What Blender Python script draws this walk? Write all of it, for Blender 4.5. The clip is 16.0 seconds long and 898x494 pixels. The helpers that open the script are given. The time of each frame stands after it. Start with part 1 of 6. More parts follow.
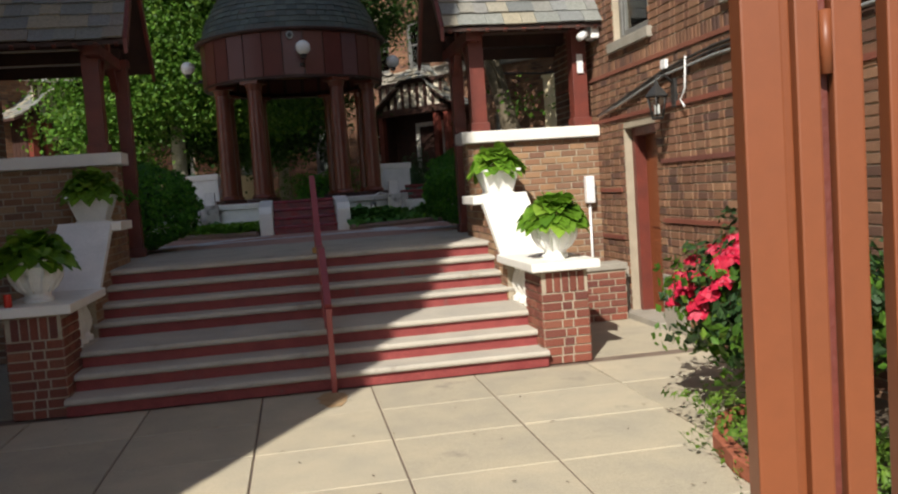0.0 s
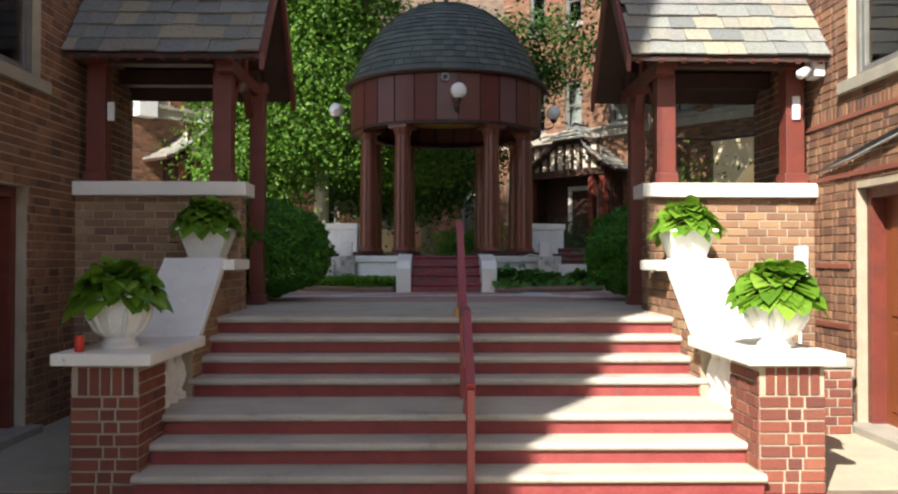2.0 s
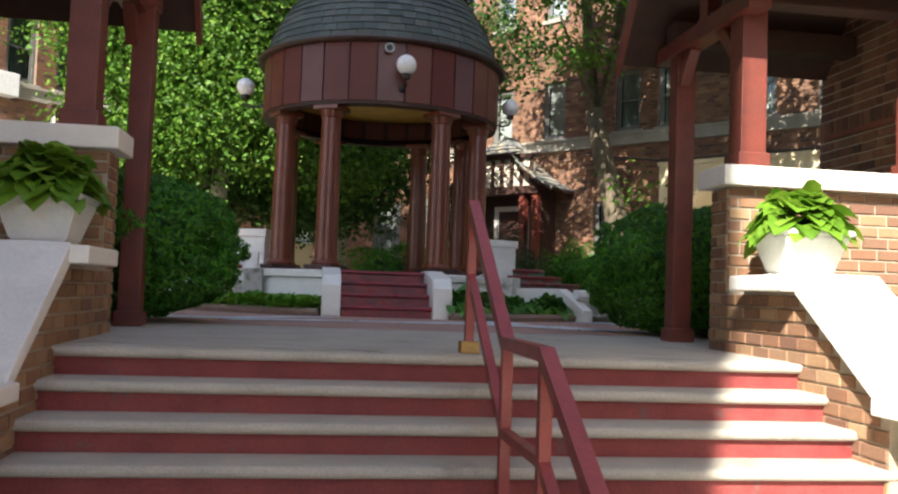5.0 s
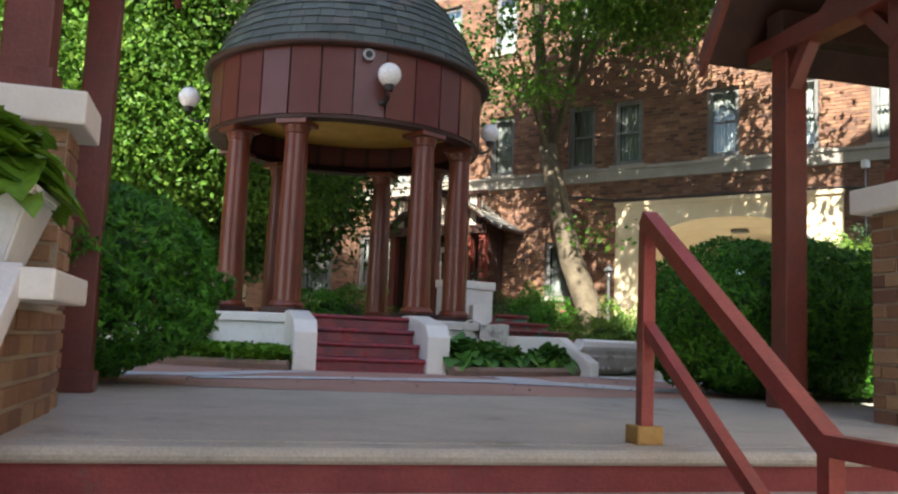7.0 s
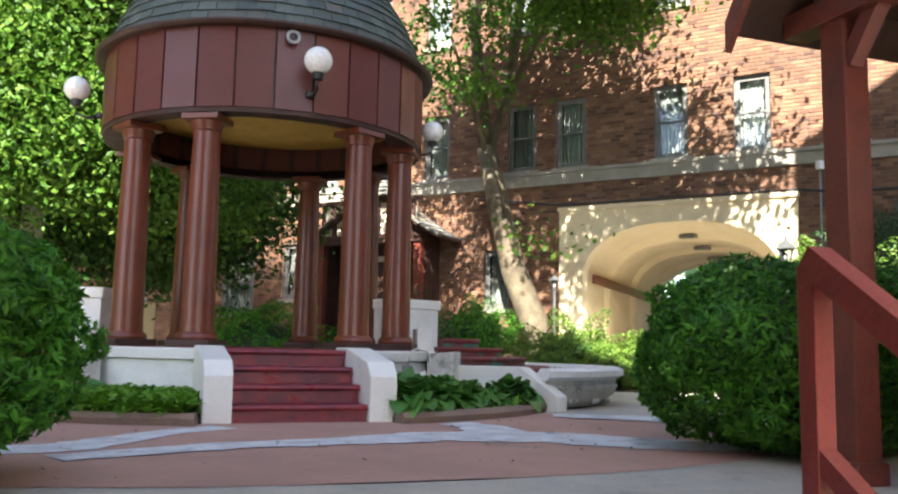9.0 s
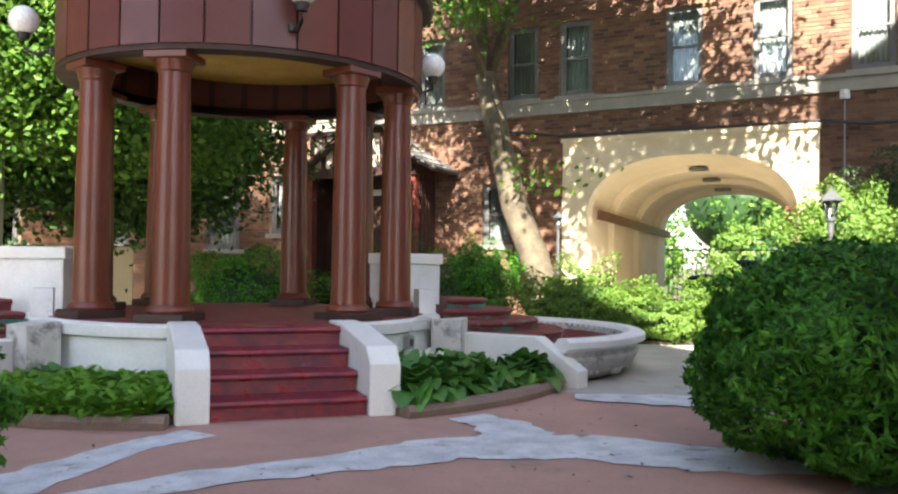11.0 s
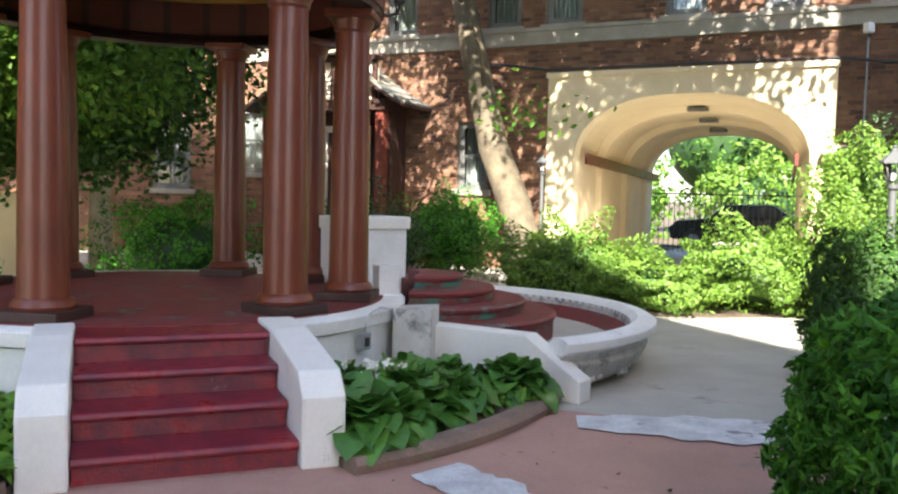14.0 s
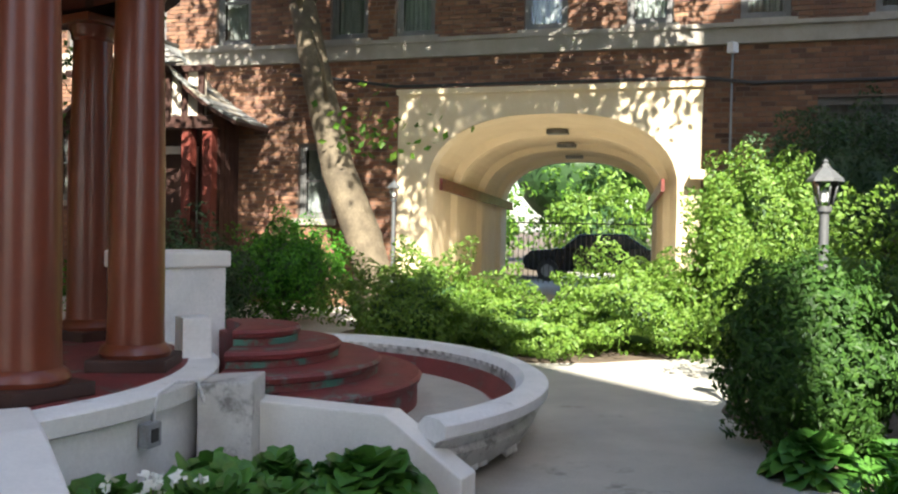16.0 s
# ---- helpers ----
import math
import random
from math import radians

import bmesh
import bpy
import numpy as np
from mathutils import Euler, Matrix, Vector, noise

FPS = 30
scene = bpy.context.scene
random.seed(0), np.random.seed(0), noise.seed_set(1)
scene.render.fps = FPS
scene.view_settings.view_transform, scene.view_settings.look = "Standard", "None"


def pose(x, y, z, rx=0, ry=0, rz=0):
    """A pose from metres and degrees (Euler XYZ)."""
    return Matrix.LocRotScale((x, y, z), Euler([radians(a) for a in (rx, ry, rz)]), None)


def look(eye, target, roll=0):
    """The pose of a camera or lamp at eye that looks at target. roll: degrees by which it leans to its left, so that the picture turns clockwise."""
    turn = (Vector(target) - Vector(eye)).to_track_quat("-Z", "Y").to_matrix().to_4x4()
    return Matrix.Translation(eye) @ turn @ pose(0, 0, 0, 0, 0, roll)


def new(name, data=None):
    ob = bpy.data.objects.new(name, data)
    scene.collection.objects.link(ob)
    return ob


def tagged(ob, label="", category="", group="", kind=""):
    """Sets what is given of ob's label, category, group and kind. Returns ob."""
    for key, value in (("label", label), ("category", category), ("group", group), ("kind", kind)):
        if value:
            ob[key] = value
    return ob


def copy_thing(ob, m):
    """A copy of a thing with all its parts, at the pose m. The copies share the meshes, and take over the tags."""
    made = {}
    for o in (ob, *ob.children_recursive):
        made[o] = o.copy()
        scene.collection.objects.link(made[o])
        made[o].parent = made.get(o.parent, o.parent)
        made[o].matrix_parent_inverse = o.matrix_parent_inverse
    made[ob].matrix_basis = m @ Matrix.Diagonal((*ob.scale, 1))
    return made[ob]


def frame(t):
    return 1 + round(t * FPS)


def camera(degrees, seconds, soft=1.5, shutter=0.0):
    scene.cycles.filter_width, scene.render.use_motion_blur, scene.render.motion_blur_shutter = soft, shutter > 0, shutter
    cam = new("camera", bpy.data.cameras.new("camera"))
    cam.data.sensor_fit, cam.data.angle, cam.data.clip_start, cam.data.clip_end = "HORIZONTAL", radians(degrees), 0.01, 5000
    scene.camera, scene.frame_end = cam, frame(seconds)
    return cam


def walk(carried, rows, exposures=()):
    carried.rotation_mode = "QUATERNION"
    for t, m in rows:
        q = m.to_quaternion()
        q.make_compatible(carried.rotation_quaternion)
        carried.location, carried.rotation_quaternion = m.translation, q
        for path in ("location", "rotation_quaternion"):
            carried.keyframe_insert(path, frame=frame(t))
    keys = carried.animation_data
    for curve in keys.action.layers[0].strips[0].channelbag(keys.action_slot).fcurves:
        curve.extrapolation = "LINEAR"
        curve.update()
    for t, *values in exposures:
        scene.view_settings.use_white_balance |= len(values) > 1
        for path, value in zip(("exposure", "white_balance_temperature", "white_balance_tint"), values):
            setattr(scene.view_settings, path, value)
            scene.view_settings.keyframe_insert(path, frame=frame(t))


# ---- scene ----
cam = camera(55.0, 16.0, soft=2.2)
PATH = [
    (0, (-0.025, -7.718, 1.762), (0.321, -5.753, 1.623), -3.9),
    (0.5, (0.017, -7.382, 1.704), (0.203, -5.394, 1.588), -3.2),
    (1, (-0.02, -6.899, 1.672), (0.038, -4.903, 1.557), -1.7),
    (1.5, (-0.043, -6.384, 1.649), (-0.006, -4.387, 1.562), -0.7),
    (2, (-0.048, -5.829, 1.624), (-0.012, -3.83, 1.655), 0.1),
    (2.5, (-0.116, -5.237, 1.552), (-0.068, -3.238, 1.561), 0.3),
    (3, (-0.132, -4.663, 1.514), (-0.068, -2.665, 1.583), 0.8),
    (3.5, (-0.219, -4.134, 1.474), (-0.146, -2.136, 1.544), 0.9),
    (4, (-0.305, -3.56, 1.502), (-0.147, -1.569, 1.598), 1.4),
    (6.3, (-1.256, -1.312, 1.367), (-0.846, 0.642, 1.482), 2.8),
    (6.5, (-1.317, -1.087, 1.387), (-0.879, 0.857, 1.556), 2.8),
    (7, (-1.416, -0.6, 1.458), (-0.913, 1.323, 1.674), 2.4),
    (7.5, (-1.389, -0.14, 1.464), (-0.849, 1.773, 1.688), 1.7),
    (8, (-1.386, 0.316, 1.546), (-0.817, 2.22, 1.768), 1.7),
    (8.2, (-1.341, 0.478, 1.62), (-0.725, 2.366, 1.855), 1.5),
    (10.3, (-1.066, 1.682, 2.031), (-0.372, 3.551, 2.192), 1.1),
    (10.5, (-1.031, 1.818, 2.135), (-0.335, 3.689, 2.26), 0.9),
    (11, (-0.987, 2.048, 2.259), (-0.291, 3.922, 2.3), 0.8),
    (11.5, (-0.845, 2.253, 2.339), (-0.149, 4.128, 2.345), 1.1),
    (12, (-0.708, 2.493, 2.468), (-0.003, 4.365, 2.456), 1.1),
    (12.5, (-0.655, 2.717, 2.587), (0.08, 4.573, 2.461), 1.7),
    (13, (-0.517, 3.02, 2.597), (0.239, 4.868, 2.473), 2.0),
    (13.5, (-0.428, 3.37, 2.618), (0.319, 5.221, 2.489), 1.8),
    (14, (-0.289, 3.813, 2.629), (0.467, 5.661, 2.508), 1.5),
    (14.5, (-0.051, 4.238, 2.613), (0.712, 6.085, 2.53), 1.3),
    (15, (0.105, 4.615, 2.619), (0.883, 6.455, 2.538), 1.5),
    (15.5, (0.289, 5.05, 2.637), (1.261, 6.797, 2.568), 1.9),
    (16, (0.496, 5.477, 2.6), (1.567, 7.166, 2.559), 1.2),
]
walk(cam, [(t, look(eye, target, roll)) for t, eye, target, roll in PATH],
     [(0, 0.4), (1.0, 0.45), (1.5, 0.75), (2.0, 1.3), (2.5, 1.4), (3.0, 0.98), (3.5, 1.25), (4.0, 1.5), (6.5, 1.95), (7.0, 2.05), (7.5, 2.2), (8.0, 2.6), (10.5, 2.3), (11.0, 2.58), (12.5, 2.9), (14.0, 2.65), (15.0, 2.4), (15.5, 2.2), (16, 2.2)])

# ---- world, sun and exposure ----
world = bpy.data.worlds.new("sky")
scene.world = world
world.use_nodes = True
wn = world.node_tree.nodes
sky = wn.new("ShaderNodeTexSky")
sky.sky_type, sky.sun_disc = "NISHITA", False
SUN_FROM = Vector((-0.56, -1.0, 0.954)).normalized()
sky.sun_elevation = math.asin(SUN_FROM.z)
sky.sun_rotation = math.atan2(SUN_FROM.x, SUN_FROM.y)
wn["Background"].inputs["Strength"].default_value = 0.086
world.node_tree.links.new(sky.outputs[0], wn["Background"].inputs["Color"])
sun = new("sun", bpy.data.lights.new("sun", "SUN"))
sun.data.energy, sun.data.angle, sun.data.color = 5.0, radians(0.55), (1.0, 0.94, 0.84)
sun.matrix_world = look(SUN_FROM * 40, (0, 0, 0))


# ---- materials ----
def node_tools(name):
    m = bpy.data.materials.new(name)
    m.use_nodes = True
    nt = m.node_tree
    bsdf = nt.nodes["Principled BSDF"]

    def add(kind, **values):
        n = nt.nodes.new("ShaderNode" + kind)
        for key, value in values.items():
            n.inputs[key.replace("_", " ")].default_value = value
        return n

    def link(a, b):
        nt.links.new(a, b)
    return m, bsdf, add, link


def mixed(add, link, fac, a, b):
    """A colour mix; a and b are colours or sockets."""
    n = add("Mix")
    n.data_type = "RGBA"
    for sock, value in ((n.inputs[6], a), (n.inputs[7], b)):
        if isinstance(value, tuple):
            sock.default_value = (*value, 1)
        else:
            link(value, sock)
    link(fac, n.inputs[0])
    return n.outputs[2]


def surface(name, base, other, scale=3.0, rough=0.7, bump=0.3, grain=60.0, stain=None, stain_at=0.6, stain_scale=1.2, metal=0.0, vary=0.0, spec=0.5, bump_dist=0.01, coat=0.0, speckle=0.2):
    """A paint, stone or plaster: two tones in broad clouds, fine grain, stains with an edge, and relief."""
    m, bsdf, add, link = node_tools(name)
    geo = add("NewGeometry")
    broad = add("TexNoise", Scale=scale, Detail=6.0, Roughness=0.6)
    fine = add("TexNoise", Scale=grain, Detail=4.0, Roughness=0.7)
    link(geo.outputs["Position"], broad.inputs["Vector"])
    link(geo.outputs["Position"], fine.inputs["Vector"])
    ramp = add("MapRange", From_Min=0.35, From_Max=0.65)
    link(broad.outputs["Fac"], ramp.inputs["Value"])
    col = mixed(add, link, ramp.outputs[0], base, other)
    speck = add("MapRange", From_Min=0.3, From_Max=0.7, To_Min=1 - speckle, To_Max=1 + speckle * 0.8)
    link(fine.outputs["Fac"], speck.inputs["Value"])
    mul = add("VectorMath")
    mul.operation = "SCALE"
    link(col, mul.inputs[0])
    link(speck.outputs[0], mul.inputs["Scale"])
    col = mul.outputs[0]
    if vary:
        info = add("ObjectInfo")
        tot = add("Math")
        link(info.outputs["Random"], tot.inputs[0])
        link(geo.outputs["Random Per Island"], tot.inputs[1])
        fr = add("Math")
        fr.operation = "FRACT"
        link(tot.outputs[0], fr.inputs[0])
        rng = add("MapRange", To_Min=1 - vary, To_Max=1 + vary)
        link(fr.outputs[0], rng.inputs["Value"])
        mul2 = add("VectorMath")
        mul2.operation = "SCALE"
        link(col, mul2.inputs[0])
        link(rng.outputs[0], mul2.inputs["Scale"])
        col = mul2.outputs[0]
    if stain:
        sn = add("TexNoise", Scale=stain_scale, Detail=8.0, Roughness=0.72)
        link(geo.outputs["Position"], sn.inputs["Vector"])
        sr = add("MapRange", From_Min=stain_at, From_Max=stain_at + 0.1)
        link(sn.outputs["Fac"], sr.inputs["Value"])
        col = mixed(add, link, sr.outputs[0], col, stain)
    link(col, bsdf.inputs["Base Color"])
    rr = add("MapRange", To_Min=max(0.05, rough - 0.12), To_Max=min(1, rough + 0.12))
    link(broad.outputs["Fac"], rr.inputs["Value"])
    link(rr.outputs[0], bsdf.inputs["Roughness"])
    bsdf.inputs["Metallic"].default_value = metal
    bsdf.inputs["Specular IOR Level"].default_value = spec
    bsdf.inputs["Coat Weight"].default_value = coat
    if bump:
        add_h = add("Math")
        link(broad.outputs["Fac"], add_h.inputs[0])
        link(fine.outputs["Fac"], add_h.inputs[1])
        b = add("Bump", Strength=bump, Distance=bump_dist)
        link(add_h.outputs[0], b.inputs["Height"])
        link(b.outputs[0], bsdf.inputs["Normal"])
    return m


def tones(name, cols, rough=0.75, grain=70.0, bump=0.4, spec=0.4, subsurface=0.0, soot=0.0, clouds=0.0):
    """A material whose pieces take one of several tones each: bricks, slates, boards, leaves."""
    m, bsdf, add, link = node_tools(name)
    geo, info = add("NewGeometry"), add("ObjectInfo")
    tot, fr = add("Math"), add("Math")
    fr.operation = "FRACT"
    link(info.outputs["Random"], tot.inputs[0])
    link(geo.outputs["Random Per Island"], tot.inputs[1])
    link(tot.outputs[0], fr.inputs[0])
    ramp = add("ValToRGB")
    el = ramp.color_ramp.elements
    while len(el) < len(cols):
        el.new(0.5)
    for i, c in enumerate(cols):
        el[i].position = i / max(1, len(cols) - 1)
        el[i].color = (*c, 1)
    link(fr.outputs[0], ramp.inputs[0])
    fine = add("TexNoise", Scale=grain, Detail=5.0, Roughness=0.7)
    link(geo.outputs["Position"], fine.inputs["Vector"])
    speck = add("MapRange", From_Min=0.3, From_Max=0.7, To_Min=0.72, To_Max=1.2)
    link(fine.outputs["Fac"], speck.inputs["Value"])
    mul = add("VectorMath")
    mul.operation = "SCALE"
    link(ramp.outputs[0], mul.inputs[0])
    link(speck.outputs[0], mul.inputs["Scale"])
    col = mul.outputs[0]
    if soot or clouds:
        big = add("TexNoise", Scale=0.9, Detail=5.0, Roughness=0.65)
        link(geo.outputs["Position"], big.inputs["Vector"])
        rng = add("MapRange", From_Min=0.35, From_Max=0.68, To_Min=1 + clouds, To_Max=1 - soot)
        link(big.outputs["Fac"], rng.inputs["Value"])
        mul3 = add("VectorMath")
        mul3.operation = "SCALE"
        link(col, mul3.inputs[0])
        link(rng.outputs[0], mul3.inputs["Scale"])
        col = mul3.outputs[0]
    link(col, bsdf.inputs["Base Color"])
    bsdf.inputs["Roughness"].default_value = rough
    bsdf.inputs["Specular IOR Level"].default_value = spec
    if subsurface:
        trans = add("BsdfTranslucent")
        link(col, trans.inputs["Color"])
        ms = add("MixShader", Fac=subsurface)
        link(bsdf.outputs[0], ms.inputs[1])
        link(trans.outputs[0], ms.inputs[2])
        link(ms.outputs[0], m.node_tree.nodes["Material Output"].inputs["Surface"])
    if bump:
        b = add("Bump", Strength=bump, Distance=0.006)
        link(fine.outputs["Fac"], b.inputs["Height"])
        link(b.outputs[0], bsdf.inputs["Normal"])
    return m


def plain(name, col, rough=0.5, metal=0.0, glow=0.0):
    m, bsdf, add, link = node_tools(name)
    bsdf.inputs["Base Color"].default_value = (*col, 1)
    bsdf.inputs["Roughness"].default_value, bsdf.inputs["Metallic"].default_value = rough, metal
    if glow:
        bsdf.inputs["Emission Color"].default_value = (*col, 1)
        bsdf.inputs["Emission Strength"].default_value = glow
    return m


BRICK = tones("red_brown_brick", [(0.155, 0.075, 0.048), (0.265, 0.135, 0.075), (0.20, 0.095, 0.058), (0.32, 0.175, 0.10), (0.105, 0.056, 0.043), (0.25, 0.12, 0.068)], 0.85, 90, 0.5, soot=0.35, clouds=0.1)
BRICK_TAN = tones("weathered_tan_brick", [(0.30, 0.17, 0.09), (0.24, 0.12, 0.07), (0.36, 0.22, 0.12), (0.18, 0.09, 0.06), (0.40, 0.26, 0.15)], 0.88, 80, 0.5, soot=0.25, clouds=0.1)
BRICK_RED = tones("dark_red_brick", [(0.20, 0.06, 0.04), (0.26, 0.08, 0.05), (0.15, 0.05, 0.04), (0.30, 0.11, 0.065)], 0.85, 90, 0.5, soot=0.3)
MORTAR = surface("mortar", (0.42, 0.36, 0.27), (0.33, 0.28, 0.21), 4, 0.95, 0.4, 120)
MORTAR_DARK = surface("dark_mortar", (0.20, 0.15, 0.11), (0.14, 0.10, 0.08), 4, 0.95, 0.4, 120)
STONE = surface("limestone", (0.34, 0.31, 0.26), (0.27, 0.25, 0.21), 2.5, 0.85, 0.3, 80, stain=(0.22, 0.19, 0.15), stain_at=0.6)
WHITE = surface("white_masonry_paint", (0.80, 0.78, 0.72), (0.74, 0.72, 0.67), 3, 0.6, 0.25, 50, stain=(0.26, 0.25, 0.23), stain_at=0.655, stain_scale=5, speckle=0.05)
WHITE_WORN = surface("worn_white_paint", (0.79, 0.78, 0.75), (0.70, 0.70, 0.67), 4, 0.7, 0.4, 40, stain=(0.36, 0.35, 0.33), stain_at=0.6, stain_scale=2.5, speckle=0.07)
BASIN = surface("stained_basin_paint", (0.62, 0.61, 0.57), (0.48, 0.47, 0.44), 5, 0.75, 0.5, 40, stain=(0.22, 0.21, 0.19), stain_at=0.52, stain_scale=3.2, speckle=0.1)
LAMP_GREY = surface("grey_lamp_paint", (0.09, 0.095, 0.095), (0.07, 0.073, 0.073), 6, 0.5, 0.1, 60)
CREAM = surface("cream_stucco", (0.72, 0.60, 0.40), (0.66, 0.54, 0.35), 1.5, 0.85, 0.35, 45, stain=(0.54, 0.45, 0.30), stain_at=0.66, speckle=0.06)
RED_PAINT = surface("red_step_paint", (0.28, 0.020, 0.028), (0.115, 0.012, 0.03), 6, 0.3, 0.5, 45, stain=(0.36, 0.16, 0.15), stain_at=0.66, stain_scale=6, speckle=0.12)
TILE_WORN = surface("worn_turquoise_tile", (0.17, 0.03, 0.03), (0.12, 0.03, 0.03), 4, 0.55, 0.5, 45, stain=(0.05, 0.17, 0.13), stain_at=0.47, stain_scale=3.5)
RED_WORN = surface("worn_red_paint", (0.20, 0.03, 0.03), (0.14, 0.035, 0.033), 4, 0.6, 0.5, 45, stain=(0.13, 0.17, 0.15), stain_at=0.555, stain_scale=4)
RISER_RED = surface("riser_red_paint", (0.20, 0.03, 0.03), (0.26, 0.05, 0.045), 5, 0.65, 0.4, 60, stain=(0.14, 0.09, 0.08), stain_at=0.6, stain_scale=3)
TREAD = surface("grey_concrete_tread", (0.46, 0.42, 0.35), (0.38, 0.35, 0.30), 2.2, 0.85, 0.4, 90, stain=(0.27, 0.24, 0.19), stain_at=0.6, stain_scale=2.2)
SLAB = surface("pale_paving", (0.46, 0.40, 0.29), (0.38, 0.34, 0.26), 1.8, 0.85, 0.3, 110, stain=(0.27, 0.24, 0.19), stain_at=0.6, vary=0.06)
PINK = surface("pink_concrete", (0.46, 0.265, 0.21), (0.385, 0.225, 0.18), 1.6, 0.8, 0.35, 100, stain=(0.26, 0.19, 0.165), stain_at=0.6)
GREY_PATCH = surface("grey_cement_patch", (0.68, 0.68, 0.68), (0.47, 0.47, 0.48), 4.5, 0.85, 0.7, 60, stain=(0.24, 0.21, 0.20), stain_at=0.575, stain_scale=4)
PATH_GREY = surface("old_path_concrete", (0.44, 0.42, 0.365), (0.365, 0.345, 0.30), 1.5, 0.85, 0.35, 90, stain=(0.15, 0.14, 0.11), stain_at=0.6)
EARTH = surface("dry_earth", (0.13, 0.095, 0.06), (0.08, 0.06, 0.04), 3, 0.95, 0.8, 40, bump_dist=0.03)
TIMBER = surface("oxblood_timber", (0.165, 0.038, 0.026), (0.12, 0.03, 0.022), 5, 0.45, 0.3, 40, stain=(0.24, 0.075, 0.05), stain_at=0.66)
TIMBER_DARK = surface("dark_brown_timber", (0.052, 0.021, 0.014), (0.034, 0.015, 0.011), 5, 0.6, 0.3, 40)
COLUMN = surface("glossy_brown_column_paint", (0.16, 0.038, 0.017), (0.12, 0.028, 0.014), 2, 0.37, 0.03, 30, coat=0.12, speckle=0.06)
BOARD = surface("maroon_board_paint", (0.115, 0.026, 0.02), (0.10, 0.023, 0.017), 4, 0.44, 0.05, 30, vary=0.06, coat=0.1, speckle=0.08)
RAIL = surface("red_rail_paint", (0.30, 0.05, 0.045), (0.24, 0.04, 0.038), 6, 0.4, 0.2, 60, stain=(0.33, 0.13, 0.07), stain_at=0.68, coat=0.15)
GATE_PAINT = surface("brown_gate_paint", (0.205, 0.060, 0.021), (0.185, 0.054, 0.019), 3, 0.45, 0.05, 30, speckle=0.05)
SLATE = tones("roof_slate", [(0.13, 0.14, 0.14), (0.22, 0.23, 0.21), (0.17, 0.18, 0.18), (0.30, 0.27, 0.20), (0.19, 0.20, 0.20), (0.24, 0.21, 0.17)], 0.6, 30, 0.5)
SHINGLE = tones("dome_slate", [(0.06, 0.075, 0.07), (0.085, 0.105, 0.095), (0.11, 0.135, 0.12), (0.075, 0.09, 0.085), (0.12, 0.12, 0.105)], 0.6, 40, 0.5)
CEIL = surface("ochre_soffit_paint", (0.52, 0.34, 0.06), (0.42, 0.27, 0.05), 3, 0.6, 0.1, 30)
STUCCO_W = surface("white_infill_plaster", (0.66, 0.60, 0.48), (0.56, 0.50, 0.40), 3, 0.85, 0.3, 50)
HEDGE = tones("hedge_leaf", [(0.02, 0.085, 0.008), (0.045, 0.18, 0.014), (0.11, 0.33, 0.025), (0.03, 0.125, 0.010)], 0.5, 30, 0, 0.3, 0.3)
SHRUB = tones("sunny_shrub_leaf", [(0.10, 0.20, 0.02), (0.16, 0.27, 0.035), (0.07, 0.16, 0.02), (0.20, 0.31, 0.06)], 0.5, 30, 0, 0.4, 0.35)
TREE_LEAF = tones("tree_leaf", [(0.06, 0.16, 0.018), (0.12, 0.26, 0.03), (0.04, 0.10, 0.013), (0.20, 0.34, 0.045)], 0.5, 30, 0, 0.3, 0.42)
# darker leaf green with the shade mixed into the colour
SHADED_LEAF = tones("leaf_darkened_for_shade", [(0.03, 0.08, 0.014), (0.05, 0.12, 0.02), (0.022, 0.058, 0.012), (0.075, 0.16, 0.026)], 0.5, 30, 0, 0.25, 0.3)
# dark leaf green; also colours the added shade core inside shrubs
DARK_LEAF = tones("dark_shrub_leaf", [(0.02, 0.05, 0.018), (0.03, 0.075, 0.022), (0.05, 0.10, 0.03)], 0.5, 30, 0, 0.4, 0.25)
HOSTA = tones("hosta_leaf", [(0.05, 0.15, 0.024), (0.085, 0.23, 0.034), (0.065, 0.19, 0.03), (0.13, 0.30, 0.045)], 0.4, 20, 0, 0.5, 0.3)
POT_LEAF = tones("pot_plant_leaf", [(0.12, 0.26, 0.018), (0.19, 0.36, 0.03), (0.09, 0.21, 0.016), (0.27, 0.44, 0.05)], 0.42, 20, 0, 0.5, 0.42)
GRASS = tones("grass_blade", [(0.11, 0.27, 0.02), (0.18, 0.36, 0.03), (0.08, 0.21, 0.02)], 0.5, 20, 0, 0.4, 0.35)
PETAL = tones("red_rose_petal", [(0.55, 0.015, 0.05), (0.68, 0.03, 0.09), (0.45, 0.01, 0.03), (0.75, 0.12, 0.2)], 0.5, 20, 0, 0.3, 0.3)
PETAL_W = plain("white_petal", (0.8, 0.8, 0.72), 0.6)
PALE_BARK = surface("pale_flaking_bark", (0.50, 0.46, 0.36), (0.36, 0.32, 0.24), 4, 0.85, 0.5, 25, stain=(0.14, 0.12, 0.08), stain_at=0.58, stain_scale=6)
BARK = surface("mottled_bark", (0.15, 0.12, 0.075), (0.07, 0.055, 0.035), 2.5, 0.85, 0.6, 25, stain=(0.26, 0.23, 0.15), stain_at=0.60, stain_scale=3, bump_dist=0.02)
